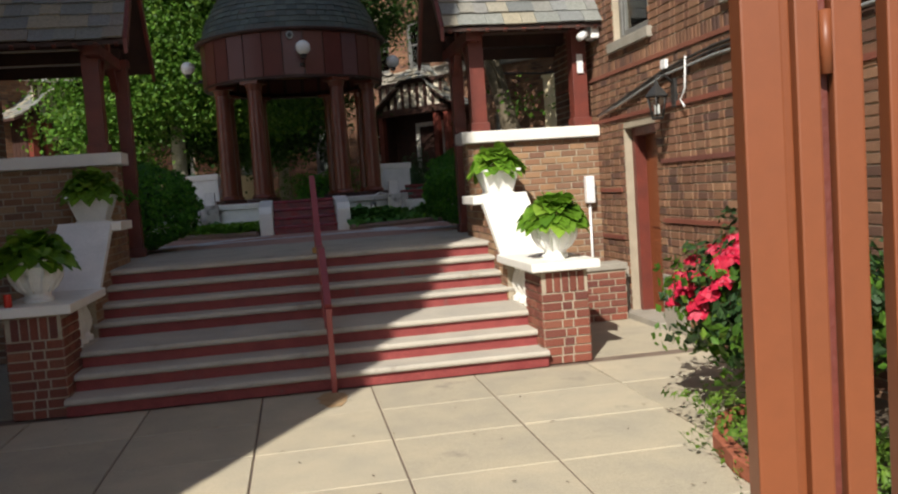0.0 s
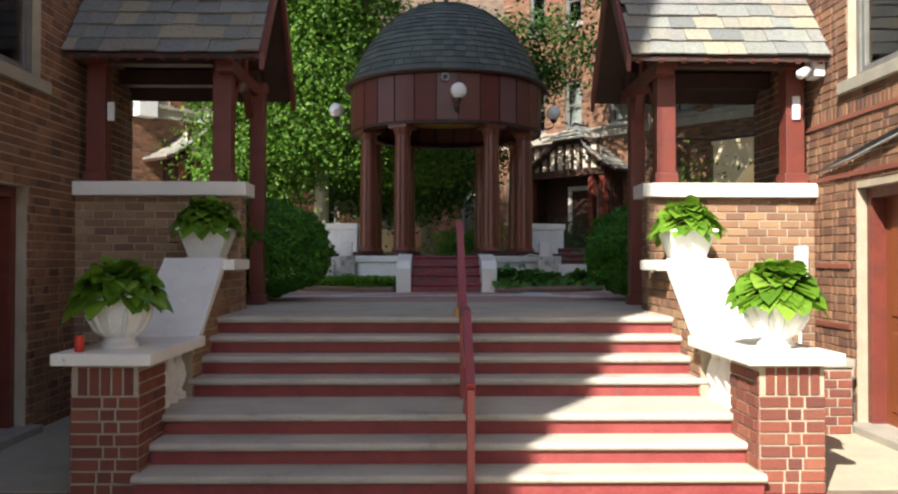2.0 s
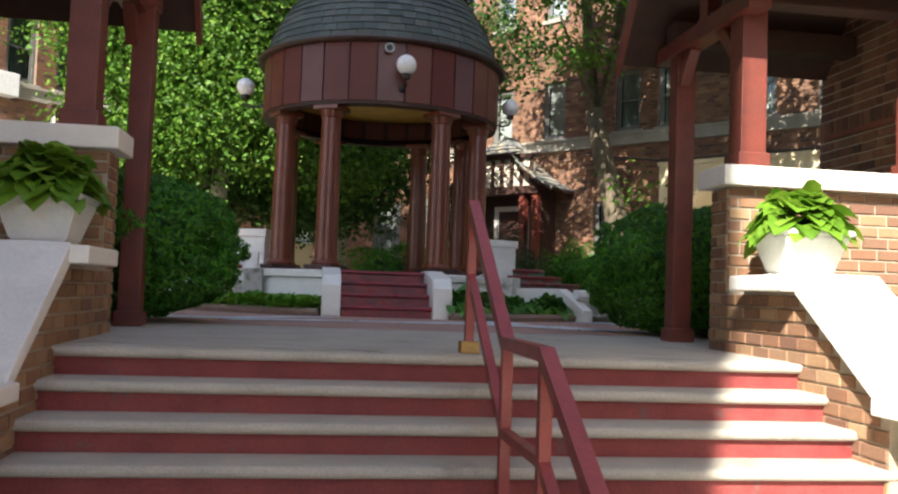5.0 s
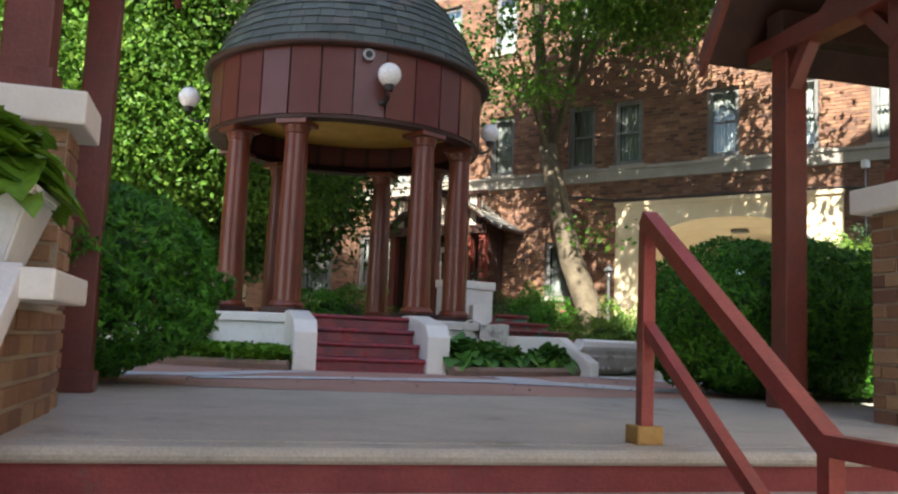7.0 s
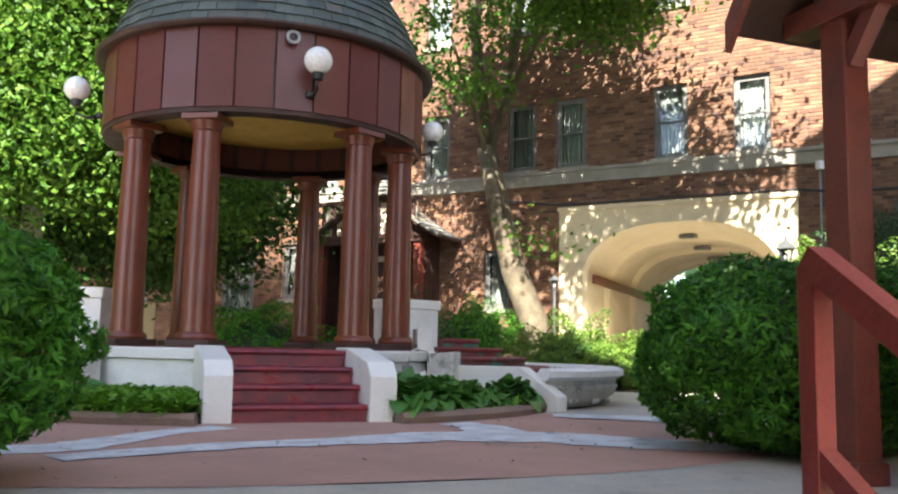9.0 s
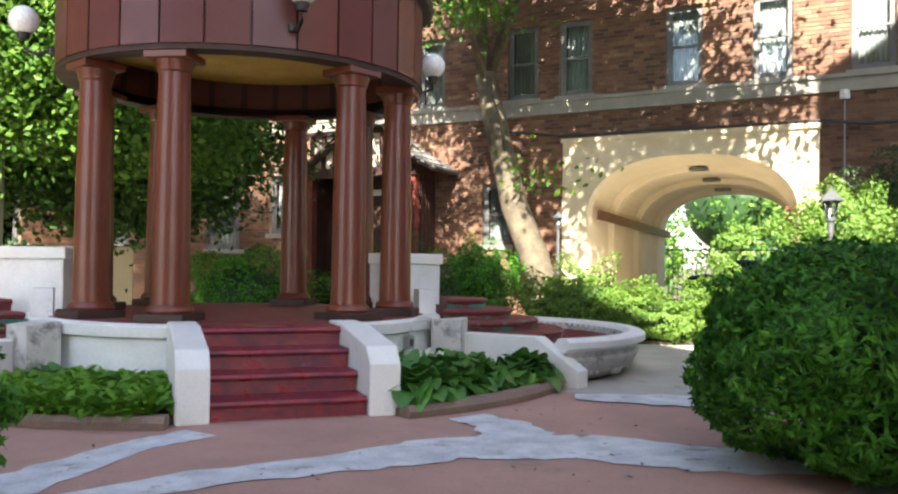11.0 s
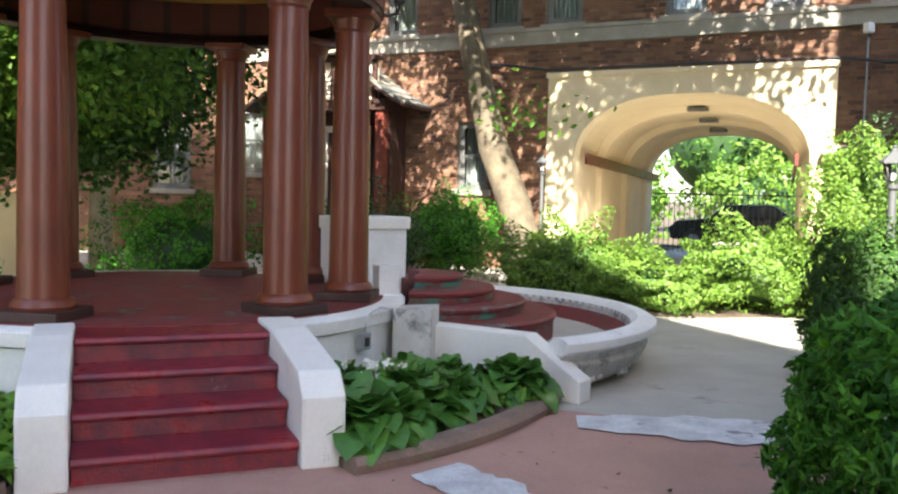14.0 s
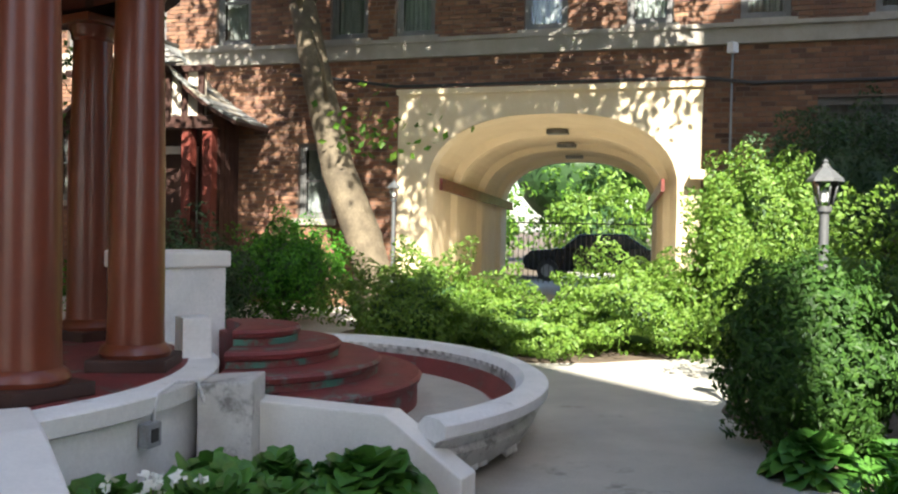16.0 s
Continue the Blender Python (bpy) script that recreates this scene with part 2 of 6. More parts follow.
KERB = surface("worn_brown_kerb", (0.26, 0.175, 0.13), (0.20, 0.14, 0.11), 3, 0.85, 0.5, 60, stain=(0.34, 0.30, 0.26), stain_at=0.6, stain_scale=4)
TERRA = surface("terracotta", (0.34, 0.10, 0.05), (0.28, 0.085, 0.045), 4, 0.8, 0.3, 50)
IRON = surface("black_iron", (0.02, 0.02, 0.02), (0.03, 0.028, 0.026), 8, 0.5, 0.2, 60)
GREY_METAL = surface("grey_painted_metal", (0.30, 0.31, 0.31), (0.24, 0.25, 0.25), 6, 0.45, 0.1, 60)
FRAME_GREY = surface("grey_window_paint", (0.17, 0.17, 0.16), (0.13, 0.13, 0.125), 6, 0.5, 0.1, 60)
PANEL_WHITE = surface("white_plastic", (0.78, 0.78, 0.78), (0.74, 0.74, 0.74), 2, 0.4, 0, 30)
GLOBE = surface("opal_globe", (0.82, 0.82, 0.80), (0.80, 0.80, 0.78), 2, 0.25, 0, 30)
CURTAIN = surface("pale_curtain", (0.50, 0.50, 0.47), (0.38, 0.38, 0.36), 6, 0.9, 0.2, 30)
# near-black colour in place of the darkness of an unlit room
DARK_ROOM = plain("unlit_room_black", (0.02, 0.02, 0.02), 0.9)
CAR_PAINT = plain("black_car_paint", (0.012, 0.013, 0.016), 0.2)
RUST = surface("rust_stain", (0.34, 0.20, 0.09), (0.42, 0.30, 0.17), 6, 0.9, 0.2, 60)
YELLOW = surface("ochre_block_paint", (0.42, 0.25, 0.07), (0.34, 0.19, 0.06), 5, 0.6, 0.3, 40)


def glass(name, col=(0.8, 0.85, 0.85)):
    m, bsdf, add, link = node_tools(name)
    gl = add("BsdfGlossy", Roughness=0.03)
    gl.inputs["Color"].default_value = (1, 1, 1, 1)
    tr = add("BsdfTransparent")
    tr.inputs["Color"].default_value = (*col, 1)
    fr = add("Fresnel", IOR=1.5)
    ms = add("MixShader")
    link(fr.outputs[0], ms.inputs[0])
    link(tr.outputs[0], ms.inputs[1])
    link(gl.outputs[0], ms.inputs[2])
    link(ms.outputs[0], m.node_tree.nodes["Material Output"].inputs["Surface"])
    return m


GLASS = glass("window_glass")


# ---- building tools ----
def hang(ob, parent):
    """Make ob, built in world coordinates, a part of parent."""
    if parent is not None:
        ob.parent = parent
        ob.matrix_parent_inverse = parent.matrix_basis.inverted()


def obj(name, mesh, material, parent=None, label=""):
    if material is not None and not mesh.materials:
        mesh.materials.append(material)
    ob = new(name, mesh)
    hang(ob, parent)
    if label:
        ob["label"] = label
    return ob


def part(name, bm, material, parent=None, label="", smooth=False):
    mesh = bpy.data.meshes.new(name)
    bm.to_mesh(mesh)
    bm.free()
    if smooth:
        for p in mesh.polygons:
            p.use_smooth = True
    return obj(name, mesh, material, parent, label)


def raw(name, verts, faces, material, parent=None, label="", smooth=False):
    mesh = bpy.data.meshes.new(name)
    mesh.from_pydata(verts, [], faces)
    mesh.update()
    if smooth:
        mesh.polygons.foreach_set("use_smooth", [True] * len(mesh.polygons))
    return obj(name, mesh, material, parent, label)


def thing(name, place, label, category, group="", rz=0.0, kind=""):
    ob = new(name)
    ob.matrix_basis = pose(*place, 0, 0, rz)
    return tagged(ob, label, category, group, kind)


def setting(ob, label="", category=""):
    return tagged(ob, label, category, kind="structure")


def add_box(bm, x0, x1, y0, y1, z0, z1, bevel=0.0, m=None):
    mat4 = Matrix.Translation(((x0 + x1) / 2, (y0 + y1) / 2, (z0 + z1) / 2)) @ Matrix.Diagonal((x1 - x0, y1 - y0, z1 - z0, 1))
    res = bmesh.ops.create_cube(bm, size=1, matrix=(m @ mat4) if m else mat4)
    if bevel:
        edges = list({e for v in res["verts"] for e in v.link_edges})
        bmesh.ops.bevel(bm, geom=edges, offset=bevel, segments=2, affect="EDGES", profile=0.6)


def box(name, x0, x1, y0, y1, z0, z1, material, parent=None, bevel=0.006, label="", m=None):
    bm = bmesh.new()
    add_box(bm, x0, x1, y0, y1, z0, z1, bevel, m)
    return part(name, bm, material, parent, label)


def lathe(name, profile, material, parent=None, segs=32, label="", a0=0.0, a1=360.0, centre=(0, 0, 0), smooth=True, caps=True):
    """Turn a profile of (radius, z) about the upright axis."""
    full = abs(a1 - a0) >= 360
    cols = segs if full else segs + 1
    verts, faces = [], []
    for i in range(cols):
        a = radians(a0 + (a1 - a0) * i / segs)
        for r, z in profile:
            verts.append((centre[0] + r * math.cos(a), centre[1] + r * math.sin(a), centre[2] + z))
    k = len(profile)
    for i in range(segs):
        j = (i + 1) % cols
        for q in range(k - 1):
            faces.append((i * k + q, j * k + q, j * k + q + 1, i * k + q + 1))
    if not full and caps:
        faces.append(tuple(range(k)))
        faces.append(tuple((cols - 1) * k + q for q in reversed(range(k))))
    mesh = bpy.data.meshes.new(name)
    mesh.from_pydata(verts, [], faces)
    bm = bmesh.new()
    bm.from_mesh(mesh)
    bmesh.ops.remove_doubles(bm, verts=bm.verts, dist=0.0005)
    bmesh.ops.recalc_face_normals(bm, faces=bm.faces)
    bm.to_mesh(mesh)
    bm.free()
    if smooth:
        for p in mesh.polygons:
            p.use_smooth = True
        mesh.set_sharp_from_angle(angle=radians(38))
    return obj(name, mesh, material, parent, label)


def prism(name, outline, axis, a, b, material, parent=None, label="", bevel=0.0, m=None):
    """An outline of 2D points pushed along an axis from a to b."""
    bm = bmesh.new()
    put = {"x": lambda p, h: (h, p[0], p[1]), "y": lambda p, h: (p[0], h, p[1]), "z": lambda p, h: (p[0], p[1], h)}[axis]
    va = [bm.verts.new(put(p, a)) for p in outline]
    vb = [bm.verts.new(put(p, b)) for p in outline]
    bm.faces.new(va)
    bm.faces.new(list(reversed(vb)))
    n = len(outline)
    for i in range(n):
        bm.faces.new((va[i], vb[i], vb[(i + 1) % n], va[(i + 1) % n]))
    bmesh.ops.recalc_face_normals(bm, faces=bm.faces)
    if bevel:
        bmesh.ops.bevel(bm, geom=list(bm.edges), offset=bevel, segments=2, affect="EDGES", profile=0.6)
    if m:
        bm.transform(m)
    return part(name, bm, material, parent, label)


def tube(name, pts, radii, material, parent=None, segs=8, label="", square=False):
    """A bar or limb along points."""
    verts, faces = [], []
    k = 4 if square else segs
    pts = [Vector(p) for p in pts]
    for i, p in enumerate(pts):
        d = (pts[min(i + 1, len(pts) - 1)] - pts[max(i - 1, 0)]).normalized()
        side = d.cross(Vector((0, 0, 1))) if abs(d.z) < 0.95 else d.cross(Vector((1, 0, 0)))
        side.normalize()
        up = side.cross(d)
        r = radii[i] if isinstance(radii, (list, tuple)) else radii
        for q in range(k):
            a = 2 * math.pi * (q + (0.5 if square else 0)) / k
            rr = r * (1.414 if square else 1)
            verts.append(p + side * (rr * math.cos(a)) + up * (rr * math.sin(a)))
    for i in range(len(pts) - 1):
        for q in range(k):
            r2 = (q + 1) % k
            faces.append((i * k + q, i * k + r2, (i + 1) * k + r2, (i + 1) * k + q))
    faces.append(tuple(reversed(range(k))))
    faces.append(tuple((len(pts) - 1) * k + q for q in range(k)))
    return raw(name, [tuple(v) for v in verts], faces, material, parent, label, smooth=not square)


rng = np.random.default_rng(7)


def leaf_cloud(name, centres, outward, size, material, parent=None, label="", droop=0.2, spread=0.7, slim=0.5):
    """Folded leaves at the given places, each leaning outwards by chance."""
    n = len(centres)
    c = np.asarray(centres, float)
    o = np.asarray(outward, float) + rng.normal(0, spread, (n, 3))
    o /= np.linalg.norm(o, axis=1)[:, None] + 1e-9
    h = rng.normal(0, 1, (n, 3))
    d = np.cross(o, h)
    d[:, 2] -= droop
    d /= np.linalg.norm(d, axis=1)[:, None] + 1e-9
    s = np.cross(d, o)
    s /= np.linalg.norm(s, axis=1)[:, None] + 1e-9
    L = (size * rng.uniform(0.6, 1.3, n))[:, None]
    v = np.stack([c - d * L * 0.5, c + s * L * slim * 0.5 - o * L * 0.08, c + d * L * 0.5, c - s * L * slim * 0.5 - o * L * 0.08], 1).reshape(-1, 3)
    b = np.arange(n)[:, None] * 4
    f = np.concatenate([b + np.array([[0, 1, 2]]), b + np.array([[0, 2, 3]])], 0)
    mesh = bpy.data.meshes.new(name)
    mesh.from_pydata(v.tolist(), [], f.tolist())
    return obj(name, mesh, material, parent, label)


def wall_with_holes(name, o, u, n, width, z0, z1, thick, holes, material, parent=None):
    """An upright wall from o along u, its face towards n, pierced by holes (u0, u1, z0, z1)."""
    us = sorted({0, width, *[h[0] for h in holes], *[h[1] for h in holes]})
    zs = sorted({z0, z1, *[h[2] for h in holes], *[h[3] for h in holes]})
    us = [a for a in us if 0 <= a <= width]
    zs = [a for a in zs if z0 <= a <= z1]
    o, u, n = Vector(o), Vector(u), Vector(n)

    def solid(i, j):
        if not (0 <= i < len(us) - 1 and 0 <= j < len(zs) - 1):
            return False
        a, b = (us[i] + us[i + 1]) / 2, (zs[j] + zs[j + 1]) / 2
        return not any(h[0] < a < h[1] and h[2] < b < h[3] for h in holes)
    verts, faces, seen = [], [], {}

    def vert(i, j, k):
        if (i, j, k) not in seen:
            seen[i, j, k] = len(verts)
            verts.append(tuple(o + u * us[i] + Vector((0, 0, zs[j])) - n * (thick * k)))
        return seen[i, j, k]
    for i in range(len(us) - 1):
        for j in range(len(zs) - 1):
            if not solid(i, j):
                continue
            for k in (0, 1):
                faces.append([vert(i, j, k), vert(i + 1, j, k), vert(i + 1, j + 1, k), vert(i, j + 1, k)][::1 if k == 0 else -1])
            for di, dj, e in ((-1, 0, ((i, j), (i, j + 1))), (1, 0, ((i + 1, j), (i + 1, j + 1))), (0, -1, ((i, j), (i + 1, j))), (0, 1, ((i, j + 1), (i + 1, j + 1)))):
                if not solid(i + di, j + dj):
                    (a, b), (c, d) = e
                    faces.append([vert(a, b, 0), vert(c, d, 0), vert(c, d, 1), vert(a, b, 1)])
    mesh = bpy.data.meshes.new(name)
    mesh.from_pydata(verts, [], faces)
    bm = bmesh.new()
    bm.from_mesh(mesh)
    bmesh.ops.recalc_face_normals(bm, faces=bm.faces)
    bm.to_mesh(mesh)
    bm.free()
    return obj(name, mesh, material, parent)


BRICK_MESH = {}
BRICK_JOBS = []


def brick_piece(length, height, material):
    """One brick, its face towards -y, with broken arrises."""
    key = (round(length, 3), round(height, 3), material.name)
    if key not in BRICK_MESH:
        l, h, d, c = length / 2, height / 2, 0.011, 0.004
        v = [(-l, 0, -h), (l, 0, -h), (l, 0, h), (-l, 0, h), (-l + c, -d, -h + c), (l - c, -d, -h + c), (l - c, -d, h - c), (-l + c, -d, h - c)]
        f = [(4, 5, 6, 7), (0, 1, 5, 4), (1, 2, 6, 5), (2, 3, 7, 6), (3, 0, 4, 7)]
        mesh = bpy.data.meshes.new("brick")
        mesh.from_pydata(v, [], f)
        mesh.materials.append(material)
        BRICK_MESH[key] = mesh
    return BRICK_MESH[key]


def bricks(parent, o, u, width, z0, z1, holes, material, near=None, flemish=True, length=0.205, course=0.086, soldier=(), most=300):
    """Courses of bricks on the face of a wall; those inside near (u0, u1, z0, z1) are pieces of their own. They are laid last."""
    BRICK_JOBS.append((parent, o, u, width, z0, z1, holes, material, near, flemish, length, course, soldier, most))


def lay_bricks(parent, o, u, width, z0, z1, holes, material, near, flemish, length, course, soldier, most):
    o, u = Vector(o), Vector(u).normalized()
    n = u.cross(Vector((0, 0, 1)))
    turn = Matrix((u, -n, Vector((0, 0, 1)))).transposed().to_4x4()
    joint, head = 0.014, 0.095
    count, verts, faces = 0, [], []
    row, z = 0, z0
    local = random.Random(int(width * 100) + int(z1 * 10))
    while z + course * 0.6 < z1:
        stand = any(a <= z < b for a, b in soldier)
        hgt = min((0.205 if stand else course), z1 - z) - joint
        a = -local.random() * 0.05 - (0.1 if row % 2 else 0.0)
        k = row % 2
        while a < width:
            ln = (0.065 if stand else (head if (flemish and k % 2) else length))
            k += 1
            a0, a1 = max(a, 0.002), min(a + ln, width - 0.002)
            a += ln + joint
            if a1 - a0 < 0.03:
                continue
            cut = [(a0, a1)]
            for h in holes:
                if z + hgt > h[2] + 0.005 and z < h[3] - 0.005:
                    nxt = []
                    for s, e in cut:
                        if e <= h[0] or s >= h[1]:
                            nxt.append((s, e))
                        else:
                            if s < h[0]:
                                nxt.append((s, h[0]))
                            if e > h[1]:
                                nxt.append((h[1], e))
                    cut = nxt
            for s, e in cut:
                if e - s < 0.025:
                    continue
                mid, zc = (s + e) / 2, z + hgt / 2
                out = local.uniform(-0.002, 0.0025)
                if near and count < most and near[0] <= mid <= near[1] and near[2] <= zc <= near[3]:
                    b = new("brick", brick_piece(e - s, hgt, material))
                    hang(b, parent)
                    b.matrix_basis = Matrix.Translation(o + u * mid + Vector((0, 0, zc)) + n * out) @ turn
                    count += 1
                else:
                    l, h2, c = (e - s) / 2, hgt / 2, 0.004
                    base = len(verts)
                    for x, dpt, y in ((-l, 0, -h2), (l, 0, -h2), (l, 0, h2), (-l, 0, h2), (-l + c, 0.011 + out, -h2 + c), (l - c, 0.011 + out, -h2 + c), (l - c, 0.011 + out, h2 - c), (-l + c, 0.011 + out, h2 - c)):
                        p = o + u * (mid + x) + n * dpt
                        verts.append((p.x, p.y, p.z + zc + y))
                    faces += [tuple(base + i for i in q) for q in ((4, 5, 6, 7), (0, 1, 5, 4), (1, 2, 6, 5), (2, 3, 7, 6), (3, 0, 4, 7))]
        z += hgt + joint
        row += 1
    if verts:
        ob = raw("brickwork", verts, faces, material, parent)
        tagged(ob, kind="stuff")


# ---- large structure ----
L = 1.09                        # the court's level above the street pavement
R = L / 7                       # one riser
SX0, SX1 = -2.09, 2.24          # ends of the great stair
NOSE = [0.08, 0.39, 0.69, 1.50, 1.77, 2.05, 2.32]
CX, CY = 0.20, 11.75            # centre of the rotunda
Z_FLOOR = 1.70                  # its floor

ground = raw("ground", [(-600, -600, -0.03), (600, -600, -0.03), (600, 3.42, -0.03), (-600, 3.42, -0.03), (600, 3.42, L - 0.03), (-600, 3.42, L - 0.03), (600, 900, L - 0.03), (-600, 900, L - 0.03)],
             [(0, 1, 2, 3), (3, 2, 4, 5), (5, 4, 6, 7)], EARTH)
setting(ground, "bare brown earth under the paved court", "ground")

pavement = box("pavement", -3.85, 4.05, -16, 0.3, -0.1, -0.012, MORTAR_DARK, None, 0)
setting(pavement, "pale concrete slab pavement below the stairs", "pavement")
side_paving = box("pavement_1", 2.75, 4.05, 0.3, 3.35, -0.1, -0.004, SLAB, None, 0)
setting(side_paving, "concrete strip beside the stair pier", "pavement")
side_paving2 = box("pavement_2", -3.85, -2.6, 0.3, 3.35, -0.1, -0.004, SLAB, None, 0)
setting(side_paving2, "shaded concrete strip beside the stair pier", "pavement")
court = box("courtyard_paving", -9.5, 9.8, 3.5, 26, L - 0.1, L, PATH_GREY, None, 0)
setting(court, "worn grey concrete court", "pavement")
landing = box("landing", SX0, SX1, 2.44, 5.2, L - 0.2, L + 0.004, TREAD, None, 0)
setting(landing, "grey concrete landing at the head of the stairs", "pavement")
verts = [(CX + r * math.cos(radians(a)), CY + r * math.sin(radians(a)), L + 0.004) for r in (2.0, 6.6) for a in range(196, 319, 4)]
apron = raw("apron", verts, [(i, i + 1, 31 + i + 1, 31 + i) for i in range(30)], PINK)
setting(apron, "pink tinted concrete around the rotunda", "pavement")


def patch_strip(pts, widths, seed):
    """A wobbling band of smeared cement over a mended crack."""
    loc = random.Random(seed)
    fine = []
    for (a, b), (wa, wb) in zip(zip(pts, pts[1:]), zip(widths, widths[1:])):
        for i in range(8):
            k = i / 8
            fine.append(((a[0] + (b[0] - a[0]) * k, a[1] + (b[1] - a[1]) * k), wa + (wb - wa) * k))
    fine.append((pts[-1], widths[-1]))
    vs, fs = [], []
    for i, (p, w) in enumerate(fine):
        q, q0 = fine[min(i + 1, len(fine) - 1)][0], fine[max(i - 1, 0)][0]
        d = Vector((q[0] - q0[0], q[1] - q0[1])).normalized()
        for sgn in (1, -1):
            ww = w * loc.uniform(0.85, 1.15) * 0.5
            vs.append((p[0] - d.y * ww * sgn, p[1] + d.x * ww * sgn, L + 0.006 + 0.0025 * seed))
    for i in range(len(fine) - 1):
        fs.append((2 * i, 2 * i + 1, 2 * i + 3, 2 * i + 2))
    ob = raw("cement_patch", vs, fs, GREY_PATCH)
    setting(ob, "smeared grey cement over a mended crack", "cement patch")


patch_strip([(-3.2, 6.3), (-1.53, 7.0), (-0.95, 7.8), (-0.5, 8.12)], [0.5, 0.45, 0.3, 0.3], 1)
patch_strip([(-1.6, 6.4), (-0.6, 6.85), (0.3, 7.0), (1.0, 7.2), (1.75, 7.0), (2.4, 6.4), (3.4, 5.8)], [0.3, 0.35, 0.45, 0.6, 0.75, 0.7, 0.5], 2)
patch_strip([(1.5, 7.3), (1.6, 7.8), (1.45, 8.2)], [0.6, 0.4, 0.35], 3)
patch_strip([(2.75, 8.85), (3.4, 8.5), (4.1, 8.05), (4.9, 7.6)], [0.35, 0.6, 0.65, 0.5], 4)

# the lower pavement's slabs
SLAB_MESH = {}
xs = [-3.8, -3.35, -2.38, -1.4, -0.43, 0.54, 1.5, 2.6, 4.0]
ys = [0.06 - 0.88 * i for i in range(13)]
for i in range(len(xs) - 1):
    for j in range(len(ys) - 1):
        w, d = xs[i + 1] - xs[i] - 0.014, ys[j] - ys[j + 1] - 0.014
        key = round(w, 3)
        if key not in SLAB_MESH:
            bm = bmesh.new()
            add_box(bm, -w / 2, w / 2, -d / 2, d / 2, -0.03, 0.0)
            bmesh.ops.bevel(bm, geom=[e for e in bm.edges if min(v.co.z for v in e.verts) > -0.01], offset=0.005, segments=1, affect="EDGES")
            SLAB_MESH[key] = bpy.data.meshes.new("slab")
            bm.to_mesh(SLAB_MESH[key])
            bm.free()
        s = obj("slab", SLAB_MESH[key], SLAB, pavement)
        s.matrix_basis = pose((xs[i] + xs[i + 1]) / 2, (ys[j] + ys[j + 1]) / 2, random.uniform(-0.004, 0.002), random.uniform(-0.15, 0.15), random.uniform(-0.15, 0.15))

# the great stair
stair = thing("stair_1", (0.07, 0.3, 0), "seven concrete steps with red painted risers", "stairs", kind="structure")
for i, y in enumerate(NOSE):
    y1 = NOSE[i + 1] + 0.05 if i < 6 else 2.47
    zt = R * (i + 1)
    xa, xb = (SX0 - 0.02, SX1 + 0.05) if i > 2 else (SX0 - 0.0, SX1 + 0.0)
    prism("riser", [(y + 0.03, 0 if i == 0 else zt - R - 0.05), (y + 0.03, zt - 0.055), (y1, zt - 0.055), (y1, 0 if i == 0 else zt - R - 0.05)], "x", xa, xb, RISER_RED, stair)
    nose = [(y + 0.012 - 0.028 * math.sin(radians(a)), zt - 0.029 - 0.029 * math.cos(radians(a))) for a in range(0, 181, 30)]
    prism("tread", nose + [(y1, zt), (y1, zt - 0.058)], "x", xa - 0.005, xb + 0.005, TREAD, stair)

# ---- brick side buildings beside the stair ----
H_SIDE = 7.6
H_WEST = 18.9
Y_END = 5.1
right_holes = [(1.48 + 9.7, 2.45 + 9.7, 0.0, 2.33), (-1.5 + 9.7, -0.5 + 9.7, 0.0, 2.36), (1.55 + 9.7, 2.6 + 9.7, 3.4, 5.2), (-1.3 + 9.7, -0.3 + 9.7, 3.4, 5.2), (-5.2 + 9.7, -4.1 + 9.7, 1.2, 3.0)]
wall_right = wall_with_holes("wall_east", (4.05, -9.7, 0), (0, 1, 0), (-1, 0, 0), Y_END + 9.7, 0, H_SIDE, 0.4, right_holes, MORTAR)
setting(wall_right, "sunlit red-brown brick apartment wall beside the stairs", "wall")
Y_FRONT = -7.69
left_holes = [(1.25 - Y_FRONT, 2.3 - Y_FRONT, 0.0, 2.3), (1.3 - Y_FRONT, 2.55 - Y_FRONT, 3.35, 5.2)]
wall_left = wall_with_holes("wall_west", (-3.85, Y_FRONT, 0), (0, 1, 0), (1, 0, 0), Y_END - Y_FRONT, 0, H_WEST, 0.4, left_holes, MORTAR)
setting(wall_left, "shaded red-brown brick apartment wall beside the stairs", "wall")
solid_r = box("wall_east_block", 4.46, 5.9, -9.7, Y_END, 0, H_SIDE, BRICK, None, 0)
setting(box("wall_east_tower", 5.9, 14.0, -9.7, Y_END, 0, 16.0, BRICK, None, 0), "taller brick apartment building behind", "building")
setting(solid_r, "brick apartment building behind its front wall", "building")
solid_l = box("wall_west_block", -6.4, -4.26, Y_FRONT, Y_END, 0, H_WEST, BRICK, None, 0)
setting(solid_l, "brick apartment building behind its front wall", "building")
bricks(wall_right, (4.05, Y_END, 0), (0, -1, 0), Y_END + 9.7, 0, 5.6, [(Y_END + 9.7 - h[1], Y_END + 9.7 - h[0], h[2], h[3]) for h in right_holes], BRICK, near=(3.0, 7.6, 0.6, 2.2), soldier=((2.36, 2.4), (3.0, 3.04)), most=300)
